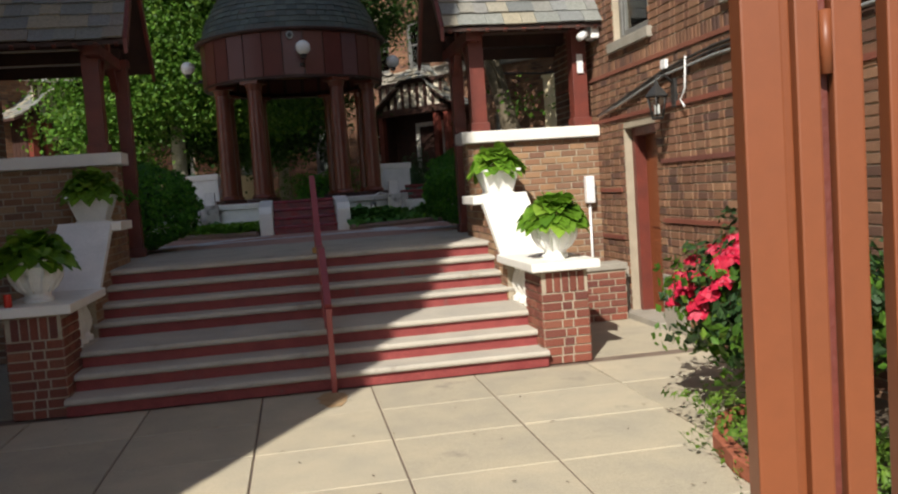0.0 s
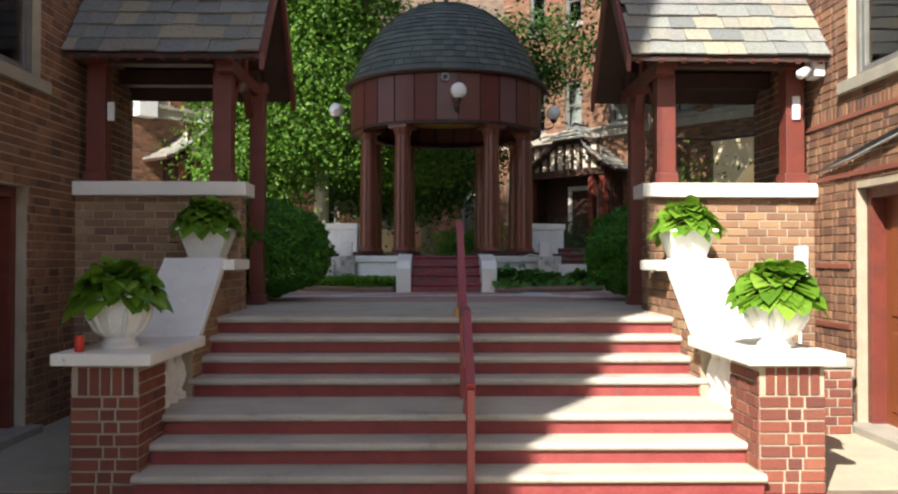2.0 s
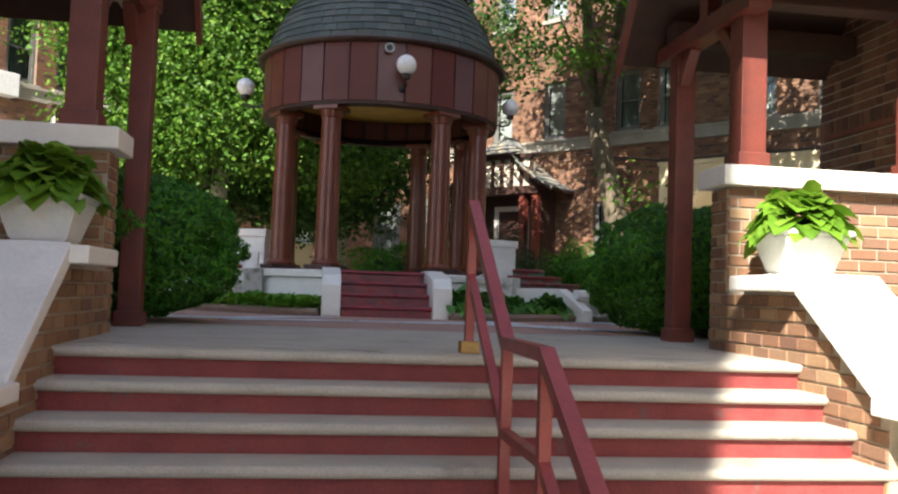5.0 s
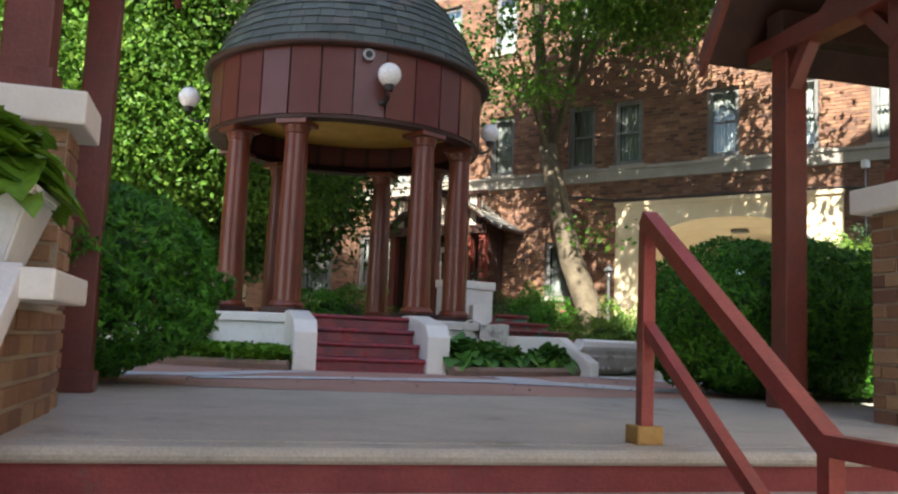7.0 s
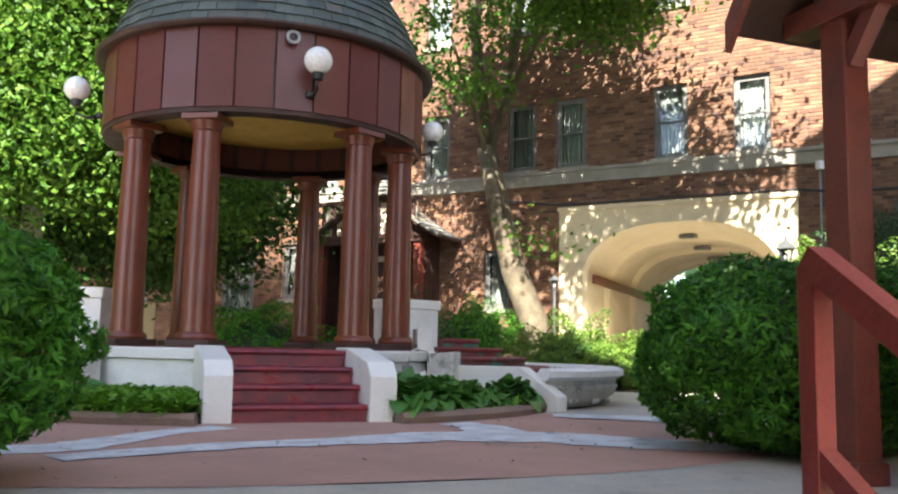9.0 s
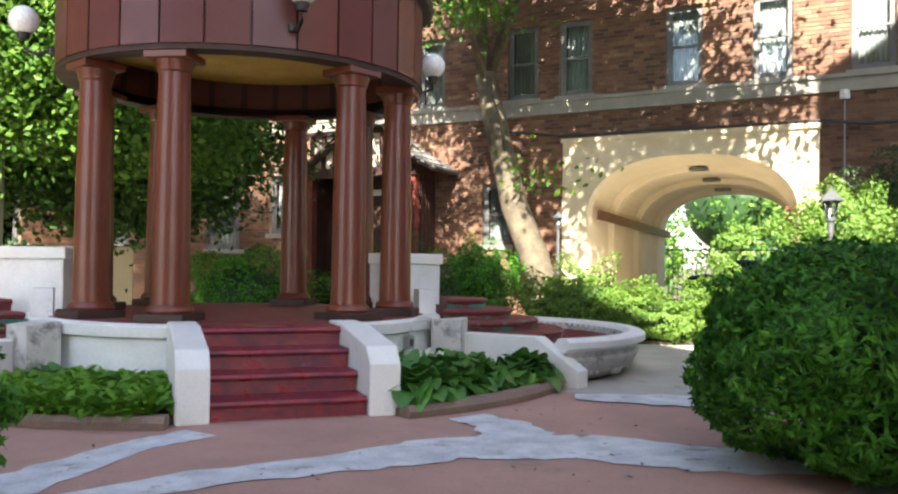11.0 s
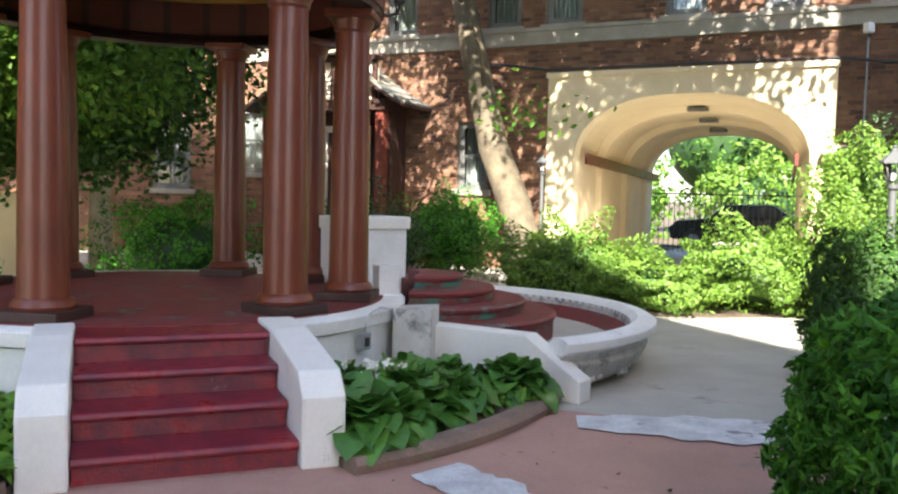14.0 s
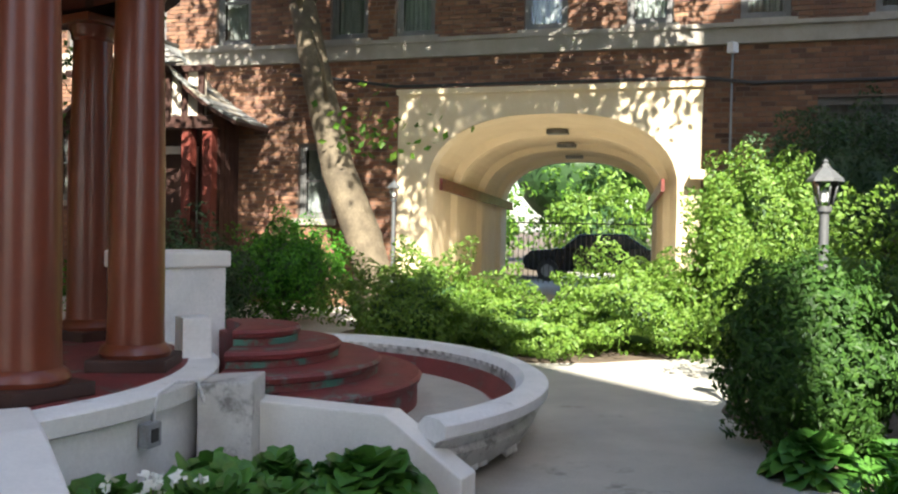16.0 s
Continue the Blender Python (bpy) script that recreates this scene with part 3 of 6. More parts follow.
bricks(wall_left, (-3.85, Y_FRONT, 0), (0, 1, 0), Y_END - Y_FRONT, 0, 5.6, left_holes, BRICK, near=(7.3, 10.3, 0.3, 2.2), most=200)


def sash_window(name, w, h, label):
    """A sash window in its opening, facing -y, its foot at the origin."""
    win = thing(name, (0, 0, 0), label, "window", kind="structure")
    fr = bmesh.new()
    for x0, x1, z0, z1 in ((0, 0.07, 0, h), (w - 0.07, w, 0, h), (0.07, w - 0.07, h - 0.07, h), (0.07, w - 0.07, 0, 0.08)):
        add_box(fr, x0, x1, 0.08, 0.16, z0, z1, 0.004)
    part("window_frame", fr, FRAME_GREY, win)
    for z0, z1, y in ((0.08, h / 2 + 0.03, 0.12), (h / 2 - 0.02, h - 0.07, 0.1)):
        bm = bmesh.new()
        for a, b, c, d in ((0.07, 0.12, z0, z1), (w - 0.12, w - 0.07, z0, z1), (0.12, w - 0.12, z1 - 0.05, z1), (0.12, w - 0.12, z0, z0 + 0.05)):
            add_box(bm, a, b, y - 0.015, y + 0.02, c, d, 0.003)
        sash = part("sash", bm, FRAME_GREY, win)
        pane = box("pane", 0.12, w - 0.12, y, y + 0.006, z0 + 0.05, z1 - 0.05, GLASS, sash, 0)
        pane.visible_shadow = False
    verts = [(0.1 + (w - 0.2) * i / 24, 0.24 + 0.025 * math.sin(i * 1.7), z) for z in (0.1, h - 0.06) for i in range(25)]
    raw("curtain", verts, [(i, i + 1, 26 + i, 25 + i) for i in range(24)], CURTAIN, win)
    box("window_sill", -0.1, w + 0.1, -0.07, 0.2, -0.12, 0.0, STONE, win, 0.01)
    # black panel added behind the curtain, with the room's darkness in its colour
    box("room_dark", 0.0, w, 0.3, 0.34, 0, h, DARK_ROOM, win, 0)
    return win


def plank_door(name, w, h, label):
    d = thing(name, (0, 0, 0), label, "door", kind="structure")
    for x0, x1 in ((-0.0, 0.09), (w - 0.09, w)):
        box("door_jamb", x0, x1, 0.1, 0.28, 0, h, TIMBER, d, 0.005)
    box("door_head", 0.09, w - 0.09, 0.1, 0.28, h - 0.1, h, TIMBER, d, 0.005)
    bm = bmesh.new()
    add_box(bm, 0.09, w - 0.09, 0.24, 0.29, 0.04, h - 0.1, 0.004)
    for z0, z1 in ((0.2, 0.95), (1.1, h - 0.3)):
        add_box(bm, 0.2, w - 0.2, 0.228, 0.25, z0, z1, 0.012)
    leaf = part("door_leaf", bm, GATE_PAINT, d)
    box("handle", w - 0.2, w - 0.17, 0.19, 0.235, 0.95, 1.1, IRON, leaf, 0.006)
    box("threshold", -0.12, w + 0.12, -0.12, 0.3, -0.02, 0.07, STONE, d, 0.01)
    return d


door_a = plank_door("door_1", 0.97, 2.33, "brown painted door deep in the brick wall")
door_a.matrix_basis = pose(4.05, 2.45, 0, 0, 0, -90)
copy_thing(door_a, pose(4.05, -0.5, 0, 0, 0, -90))
door_l = plank_door("door_2", 1.05, 2.3, "dark brown door in the shaded brick wall")
door_l.matrix_basis = pose(-3.85, 1.25, 0, 0, 0, 90)
win_a = sash_window("window_1", 1.05, 1.8, "grey sash window with a stone sill")
win_a.matrix_basis = pose(4.05, 2.6, 3.4, 0, 0, -90)
win_b = copy_thing(win_a, pose(4.05, -0.3, 3.4, 0, 0, -90))
win_c = copy_thing(win_a, pose(4.05, -4.12, 1.2, 0, 0, -90))
win_l = sash_window("window_2", 1.25, 1.85, "grey sash window with a stone sill in shade")
win_l.matrix_basis = pose(-3.85, 1.3, 3.35, 0, 0, 90)

# thin projecting brick bands on the sunlit wall
for z, (a, b) in ((2.45, (-9, 5.0)), (1.86, (-0.4, 1.35)), (1.2, (-0.4, 1.35)), (3.02, (-9, 5.0)), (0.6, (-0.4, 1.35)), (1.55, (2.55, 3.3)), (0.95, (2.55, 3.3))):
    setting(box("trim", 4.02, 4.05, a, b, z, z + 0.05, BRICK_RED, None, 0.004), "projecting brick band", "brick band")
for y0, y1 in ((2.5, 3.3), (0.85, 1.4)):
    setting(box("trim", 4.0, 4.06, y0, y1, 0, 0.62, STONE, None, 0.01), "grey stone base of the wall", "stone base")


# ---- piers, balustrades, parapets: one side built for each hand ----
def stair_flank(side):
    """The pier, sloping balustrade and parapet at one end of the stair; side +1 or -1."""
    def X(a):
        return 0.075 + side * (a - 0.075)

    def bx(name, x0, x1, *rest, **kw):
        return box(name, min(X(x0), X(x1)), max(X(x0), X(x1)), *rest, **kw)
    sunny = side > 0
    mort = MORTAR
    word = "sunlit" if sunny else "shaded"
    xi, xo = 2.22, 2.70
    pier = thing("brick_pier", (X(2.5), 0.45, 0), "square " + word + " brick pier at the foot of the stairs", "pier", "stair piers")
    bx("core", xi + 0.012, xo - 0.012, 0.172, 0.748, 0, 0.9, mort, pier, 0)
    bx("cap", xi - 0.1, xo + 0.1, 0.08, 1.5, 0.9, 0.985, WHITE, pier, 0.012)
    a, b = sorted((X(xi + 0.012), X(xo - 0.012)))
    bricks(pier, (a, 0.172, 0), (1, 0, 0), b - a, 0.0, 0.9, [], BRICK_RED, near=(0, 2, 0, 2), flemish=True, soldier=((0.66, 0.7),))
    bricks(pier, (b, 0.172, 0), (0, 1, 0), 0.576, 0.0, 0.9, [], BRICK_RED, near=(0, 2, 0, 2) if not sunny else None, flemish=False)
    bricks(pier, (a, 0.748, 0), (0, -1, 0), 0.576, 0.0, 0.9, [], BRICK_RED, near=(0, 2, 0, 2) if sunny else None, flemish=False)
    flank = thing("sloping_balustrade", (X(2.5), 1.9, 0), "white sloping coping on a brick wall beside the steps", "balustrade", "stair balustrades")
    core = [(1.5, 0), (1.5, 0.9), (2.36, 1.53), (3.34, 1.53), (3.34, 0)]
    prism("core", core, "x", min(X(xi + 0.012), X(xo - 0.03)), max(X(xi + 0.012), X(xo - 0.03)), mort, flank)
    slope = [(1.44, 0.9), (1.44, 0.99), (2.3, 1.645), (2.36, 1.56)]
    prism("coping", slope, "x", min(X(xi - 0.06), X(xo + 0.02)), max(X(xi - 0.06), X(xo + 0.02)), WHITE if sunny else WHITE_WORN, flank, bevel=0.008)
    bx("pot_cap", xi - 0.16, xo + 0.02, 2.27, 2.95, 1.53, 1.63, WHITE, flank, 0.012)
    bx("base_block", xi, xo, 0.76, 1.5, 0.0, R * 3 + 0.01, TREAD, flank, 0.01)
    holes = []
    for i in range(12):                      # stepped cut that follows the slope
        y0 = i * 0.072
        holes.append((y0, y0 + 0.073, 0.88 + 0.733 * y0, 3.0))
    if sunny:
        hol = [(1.84 - h[1], 1.84 - h[0], h[2], h[3]) for h in holes]
        bricks(flank, (X(xi + 0.012), 3.34, 0), (0, -1, 0), 1.84, 0.4, 1.53, hol, BRICK_TAN, near=(0, 2, 0.4, 2), flemish=False)
    else:
        bricks(flank, (X(xi + 0.012), 1.5, 0), (0, 1, 0), 1.84, 0.4, 1.53, holes, BRICK_TAN, near=(0, 2, 0.4, 2), flemish=False)
    prof = [(0.085, 0), (0.085, 0.05), (0.06, 0.06), (0.05, 0.08), (0.08, 0.15), (0.088, 0.2), (0.07, 0.28), (0.042, 0.34), (0.05, 0.36), (0.05, 0.375), (0.075, 0.39), (0.075, 0.43)]
    for y in (0.95, 1.18, 1.4):
        lathe("baluster", prof, WHITE if sunny else WHITE_WORN, flank, 16, centre=(X(xi + 0.12), y, R * 3 + 0.008))
    # parapet with its white coping
    par = thing("porch_parapet", (X(3.1), 3.5, 0), word + " brick parapet with a white stone coping", "parapet wall", "porch parapets")
    xe = 4.045 if sunny else 3.99
    bx("core", xi + 0.03, xe, 3.362, 3.62, 0, 2.3, mort, par, 0)
    bx("coping", xi - 0.05, xe + 0.0, 3.26, 3.72, 2.302, 2.45, WHITE, par, 0.014)
    a, b = sorted((X(xi + 0.03), X(xe)))
    bricks(par, (a, 3.362, 0), (1, 0, 0), b - a, 0.0, 2.3, [], BRICK_TAN, near=(0, 2, 1.0, 2.3), flemish=False)
    if sunny:
        bricks(par, (a, 3.62, 0), (0, -1, 0), 0.258, L, 2.3, [], BRICK_TAN, flemish=False)
    else:
        bricks(par, (b, 3.362, 0), (0, 1, 0), 0.258, L, 2.3, [], BRICK_TAN, flemish=False)


stair_flank(1)
stair_flank(-1)


def slate_slope(parent, x0, x1, eave, ridge, rows, near=True):
    """Uneven slates in courses from the eave (y, z) up to the ridge (y, z)."""
    loc = random.Random(int(x0 * 10))
    ev, rg = Vector((0, *eave)), Vector((0, *ridge))
    up = (rg - ev)
    step = up.length / rows
    up.normalize()
    nrm = Vector((1, 0, 0)).cross(up) * (1 if up.y > 0 else -1)
    if nrm.z < 0:
        nrm = -nrm
    for r in range(rows):
        x = x0 - loc.random() * 0.2
        while x < x1:
            w = loc.uniform(0.17, 0.36)
            a, b = max(x, x0), min(x + w, x1)
            x += w + 0.004
            if b - a < 0.05:
                continue
            t = loc.uniform(0.014, 0.026)
            low = ev + up * (r * step - loc.uniform(0.0, 0.025))
            high = ev + up * ((r + 1) * step + 0.05)
            lift_lo, lift_hi = 0.03 + loc.uniform(0, 0.01), 0.005
            vs = []
            for p, lf in ((low, lift_lo), (high, lift_hi)):
                for th in (0, t):
                    for xx in (a, b):
                        q = p + nrm * (lf + th)
                        vs.append((xx, q.y, q.z))
            raw("slate", vs, [(0, 1, 3, 2), (4, 6, 7, 5), (2, 3, 7, 6), (0, 4, 5, 1), (0, 2, 6, 4), (1, 5, 7, 3)], SLATE, parent)


def timber_post(x, y, z0, z1, w, parent, flare=True):
    bm = bmesh.new()
    add_box(bm, x - w / 2, x + w / 2, y - w / 2, y + w / 2, z0, z1, 0.008)
    if flare:
        add_box(bm, x - w / 2 - 0.025, x + w / 2 + 0.025, y - w / 2 - 0.025, y + w / 2 + 0.025, z0, z0 + 0.12, 0.012)
        add_box(bm, x - w / 2 - 0.02, x + w / 2 + 0.02, y - w / 2 - 0.02, y + w / 2 + 0.02, z1 - 0.1, z1, 0.01)
    return part("post", bm, TIMBER, parent)


def porch(side):
    def X(a):
        return 0.075 + side * (a - 0.075)
    word = "sunlit" if side > 0 else "shaded"
    p = thing("entrance_porch", (X(3.1), 4.0, L), "open timber porch with a steep slate roof, " + word, "porch", "stair porches")
    xe = 4.04 if side > 0 else 3.97
    timber_post(X(2.46), 3.5, 2.45, 3.8, 0.2, p)
    timber_post(X(3.86 if side > 0 else 3.8), 3.5, 2.45, 3.8, 0.2, p)
    timber_post(X(2.42 if side > 0 else 2.32), 4.62, L, 3.75, 0.17, p)
    xa, xb = sorted((X(1.98), X(xe)))
    xr, xs_ = sorted((X(2.3), X(xe)))
    for y in (3.5, 4.62):
        box("beam", xr, xs_, y - 0.09, y + 0.09, 3.72, 3.9, TIMBER_DARK, p, 0.008)
    xg = sorted((X(2.3), X(2.48)))
    box("tie_beam", xg[0], xg[1], 3.2, 4.95, 3.6, 3.74, TIMBER, p, 0.008)
    box("strut", xg[0] + 0.03, xg[1] - 0.03, 3.95, 4.1, 3.74, 4.7, TIMBER, p, 0.006)
    ridge, e0, e1 = (4.03, 5.08), (2.98, 3.73), (5.02, 3.66)
    for e, nm in ((e0, "front"), (e1, "rear")):
        bm = bmesh.new()
        v = [bm.verts.new(q) for q in ((xa, *e), (xb, *e), (xb, *ridge), (xa, *ridge), (xa, e[0], e[1] - 0.05), (xb, e[0], e[1] - 0.05), (xb, ridge[0], ridge[1] - 0.06), (xa, ridge[0], ridge[1] - 0.06))]
        for q in ((0, 1, 2, 3), (7, 6, 5, 4), (0, 4, 5, 1), (1, 5, 6, 2), (2, 6, 7, 3), (3, 7, 4, 0)):
            bm.faces.new([v[i] for i in q])
        bmesh.ops.recalc_face_normals(bm, faces=bm.faces)
        part("roof_deck", bm, TIMBER_DARK, p)
        slate_slope(p, xa, xb, e, ridge, 8)
        # barge board on the gable
        sgn = -1 if side > 0 else 1
        xg0 = X(1.98)
        d = 0.045 * sgn
        v = [(xg0, e[0], e[1] + 0.02), (xg0, ridge[0], ridge[1] + 0.02), (xg0, ridge[0], ridge[1] - 0.2), (xg0, e[0], e[1] - 0.16)]
        v += [(a + d, b, c) for a, b, c in v]
        raw("barge_board", v, [(0, 1, 2, 3), (7, 6, 5, 4), (0, 4, 5, 1), (1, 5, 6, 2), (2, 6, 7, 3), (3, 7, 4, 0)], TIMBER, p)
    n = 9
    for i in range(n):
        x = xa + 0.08 + (xb - xa - 0.16) * i / (n - 1)
        tube("rafter", [(x, 2.99, 3.68), (x, 3.7, 4.58)], 0.025, TIMBER, p, square=True)
    ridge_cap = tube("ridge_cap", [(xa, ridge[0], ridge[1] + 0.05), (xb, ridge[0], ridge[1] + 0.05)], 0.06, SLATE, p, 8)
    # braces in the gable
    for y0, y1 in ((3.55, 4.0), (4.55, 4.1)):
        tube("brace", [(X(2.4), y0, 3.35), (X(2.4), (y0 + y1) / 2 + 0.03, 3.62), (X(2.4), y1, 3.8)], 0.045, TIMBER, p, square=True)
    return p


porch(1)
porch(-1)


# ---- rotunda ----
RC = 1.70                       # ring of columns
rot = thing("rotunda", (CX, CY, L), "round garden rotunda with maroon columns, boarded drum and slate dome", "rotunda")
O = (CX, CY, 0)
lathe("plinth", [(0, L), (2.12, L), (2.12, 1.58), (2.09, 1.585), (2.09, 1.595), (2.17, 1.6), (2.18, 1.69), (2.16, 1.705), (0, 1.705)], WHITE_WORN, rot, 64, centre=O)
lathe("floor", [(0, 1.706), (1.98, 1.706), (1.98, 1.712), (0, 1.712)], RED_WORN, rot, 64, centre=O)
col_prof = [(0.205, 0.07), (0.215, 0.10), (0.2, 0.135), (0.172, 0.155), (0.168, 0.3), (0.162, 1.2), (0.142, 2.2), (0.142, 2.25), (0.158, 2.27), (0.158, 2.3), (0.175, 2.33), (0.175, 2.37)]
for ang in (29, 63, 117, 151):
    for sg in (1, -1):
        a = radians(-90 + sg * ang)
        x, y = CX + RC * math.cos(a), CY + RC * math.sin(a)
        c = lathe("column", [(0, 0.07)] + col_prof + [(0, 2.37)], COLUMN, rot, 28, centre=(x, y, Z_FLOOR + 0.01))
        turn = Matrix.Translation((x, y, 0)) @ Matrix.Rotation(a, 4, "Z")
        box("base_block", -0.235, 0.235, -0.235, 0.235, 1.71, 1.785, TIMBER_DARK, c, 0.012, m=turn)
        box("capital_block", -0.205, 0.205, -0.205, 0.205, 4.075, 4.14, COLUMN, c, 0.01, m=turn)
lathe("ring_beam", [(1.70, 4.14), (1.92, 4.14), (1.92, 4.24), (1.70, 4.24)], TIMBER_DARK, rot, 64, centre=O)
lathe("drum_core", [(1.74, 4.2), (1.915, 4.2), (1.915, 5.05), (1.74, 5.05)], TIMBER_DARK, rot, 64, centre=O)
lathe("soffit", [(0, 4.58), (1.745, 4.58), (1.745, 4.62), (0, 4.62)], CEIL, rot, 48, centre=O)
loc = random.Random(3)
NB = 30
for i in range(NB):
    a0, a1 = 2 * math.pi * (i + 0.03) / NB, 2 * math.pi * (i + 0.97) / NB
    out = loc.uniform(0, 0.006)
    vs = []
    for r in (1.916, 1.942 + out):
        for z in (4.19, 5.06):
            for a in (a0, a1):
                vs.append((CX + r * math.cos(a), CY + r * math.sin(a), z))
    raw("board", vs, [(4, 5, 7, 6), (0, 2, 3, 1), (0, 1, 5, 4), (2, 6, 7, 3), (0, 4, 6, 2), (1, 3, 7, 5)], BOARD, rot)
lathe("eave", [(1.4, 5.05), (2.03, 5.05), (2.06, 5.075), (2.06, 5.1), (1.98, 5.13), (1.4, 5.13)], TIMBER_DARK, rot, 64, centre=O)
prof = []
for i in range(25):
    k = i / 24
    prof.append((max(0.03, 1.90 * math.cos(k * math.pi / 2) ** 0.88 - 0.14 * math.sin(k * math.pi)), 5.12 + 1.68 * math.sin(k * math.pi / 2) ** 1.06))
lathe("dome_deck", [(a * 0.985, b - 0.02) for a, b in prof], TIMBER_DARK, rot, 48, centre=O)
# slates of the dome
verts, faces, made = [], [], 0
arc = [0.0]
for p, q in zip(prof, prof[1:]):
    arc.append(arc[-1] + math.hypot(q[0] - p[0], q[1] - p[1]))


def dome_at(s):
    s = min(max(s, 0), arc[-1] - 1e-4)
    i = next(k for k in range(len(arc) - 1) if arc[k + 1] > s)
    k = (s - arc[i]) / (arc[i + 1] - arc[i])
    p, q = prof[i], prof[i + 1]
    return p[0] + (q[0] - p[0]) * k, p[1] + (q[1] - p[1]) * k


ROWS = 22
for r in range(ROWS):
    s0, s1 = arc[-1] * r / ROWS, arc[-1] * (r + 1.35) / ROWS
    (ra, za), (rb, zb) = dome_at(s0), dome_at(s1)
    tang = Vector((rb - ra, zb - za)).normalized()
    nr, nz = tang.y, -tang.x
    n = max(6, int(2 * math.pi * ra / 0.2))
    off = loc.random()
    for i in range(n):
        a0, a1 = 2 * math.pi * (i + off) / n, 2 * math.pi * (i + off + 0.965) / n
        t = 0.024 + loc.uniform(0, 0.012)
        pts = []
        for rr, zz, lift in ((ra, za - loc.uniform(0, 0.012), t), (rb, zb, 0.004)):
            for a in (a0, a1):
                for th in (0, 0.012):
                    q = rr + nr * (lift + th)
                    pts.append((CX + q * math.cos(a), CY + q * math.sin(a), zz + nz * (lift + th)))
        fs = [(0, 1, 3, 2), (1, 5, 7, 3), (0, 4, 5, 1), (2, 3, 7, 6), (4, 6, 7, 5)]
        facing = math.sin((a0 + a1) / 2) < -0.25
        if facing and made < 290:
            raw("slate", pts, fs, SHINGLE, rot)
            made += 1
        else:
            b = len(verts)
            verts += pts
            faces += [tuple(b + j for j in f) for f in fs]
tagged(raw("slates", verts, faces, SHINGLE, rot), kind="stuff")
lathe("finial", [(0, 6.8), (0.1, 6.8), (0.1, 6.86), (0.04, 6.9), (0.06, 6.98), (0, 7.02)], SHINGLE, rot, 12, centre=O)


def globe_lamp(ang):
    """A white globe on a bracket from the drum."""
    g = thing("globe_lamp", (0, 0, 0), "white glass globe lamp on a dark bracket on the drum", "wall lamp", "rotunda globe lamps")
    tube("bracket", [(0, 0, -0.26), (0.16, 0, -0.30), (0.27, 0, -0.26), (0.28, 0, -0.15)], 0.018, IRON, g)
    lathe("wall_plate", [(0, -0.03), (0.05, -0.03), (0.05, 0.03), (0, 0.03)], IRON, g, 12, centre=(0.01, 0, -0.26))
    lathe("fitter", [(0, -0.17), (0.05, -0.17), (0.065, -0.12), (0.065, -0.1), (0, -0.1)], IRON, g, 16, centre=(0.28, 0, 0))
    lathe("globe", [(0.145 * math.cos(radians(k)), 0.145 * math.sin(radians(k))) for k in range(-90, 91, 12)], GLOBE, g, 24, centre=(0.28, 0, 0.03))
    a = radians(ang)
    g.matrix_basis = pose(CX + 1.945 * math.cos(a), CY + 1.945 * math.sin(a), 4.63, 0, 0, ang)
    return g


g0 = globe_lamp(-85)
for ang in (-175 - 2, 3, 92):
    a = radians(ang)
    copy_thing(g0, pose(CX + 1.945 * math.cos(a), CY + 1.945 * math.sin(a), 4.63, 0, 0, ang))
flood = thing("dome_camera", (CX - 0.04, CY - 1.95, 4.98), "small round dark camera under the eave", "camera")
lathe("housing", [(0, 0), (0.06, 0), (0.06, 0.05), (0.045, 0.06), (0, 0.06)], IRON, flood, 16)
lathe("ring", [(0.045, 0.055), (0.075, 0.055), (0.075, 0.075), (0.045, 0.075)], GREY_METAL, flood, 20)
for o in flood.children:
    o.matrix_basis = pose(CX - 0.04, CY - 1.95, 4.95, 90, 0, 0)

# its steps between white cheeks
rstep = thing("rotunda_steps", (CX, 8.9, L), "four red painted steps up into the rotunda", "steps")
for i in range(4):
    y = 8.48 + 0.31 * i
    zt = L + (Z_FLOOR + 0.008 - L) * (i + 1) / 4
    zb = L + (Z_FLOOR + 0.008 - L) * i / 4
    prism("riser", [(y + 0.03, zb - 0.02 if i else L), (y + 0.03, zt - 0.05), (9.9, zt - 0.05), (9.9, zb - 0.02 if i else L)], "x", -0.41, 0.745, RED_PAINT, rstep)
    nose = [(y + 0.012 - 0.026 * math.sin(radians(a)), zt - 0.026 - 0.026 * math.cos(radians(a))) for a in range(0, 181, 30)]
    prism("tread", nose + [(9.9, zt), (9.9, zt - 0.052)], "x", -0.415, 0.75, RED_PAINT, rstep)
for xa, xb in ((-0.665, -0.42), (0.755, 1.005)):
    ck = thing("cheek_wall", ((xa + xb) / 2, 8.8, L), "white painted cheek wall beside the red steps", "cheek wall", "rotunda cheek walls")
    prism("wall", [(8.43, L), (8.43, 1.49), (8.56, 1.62), (9.4, 1.735), (9.9, 1.735), (9.9, L)], "x", xa, xb, WHITE, ck, bevel=0.018)


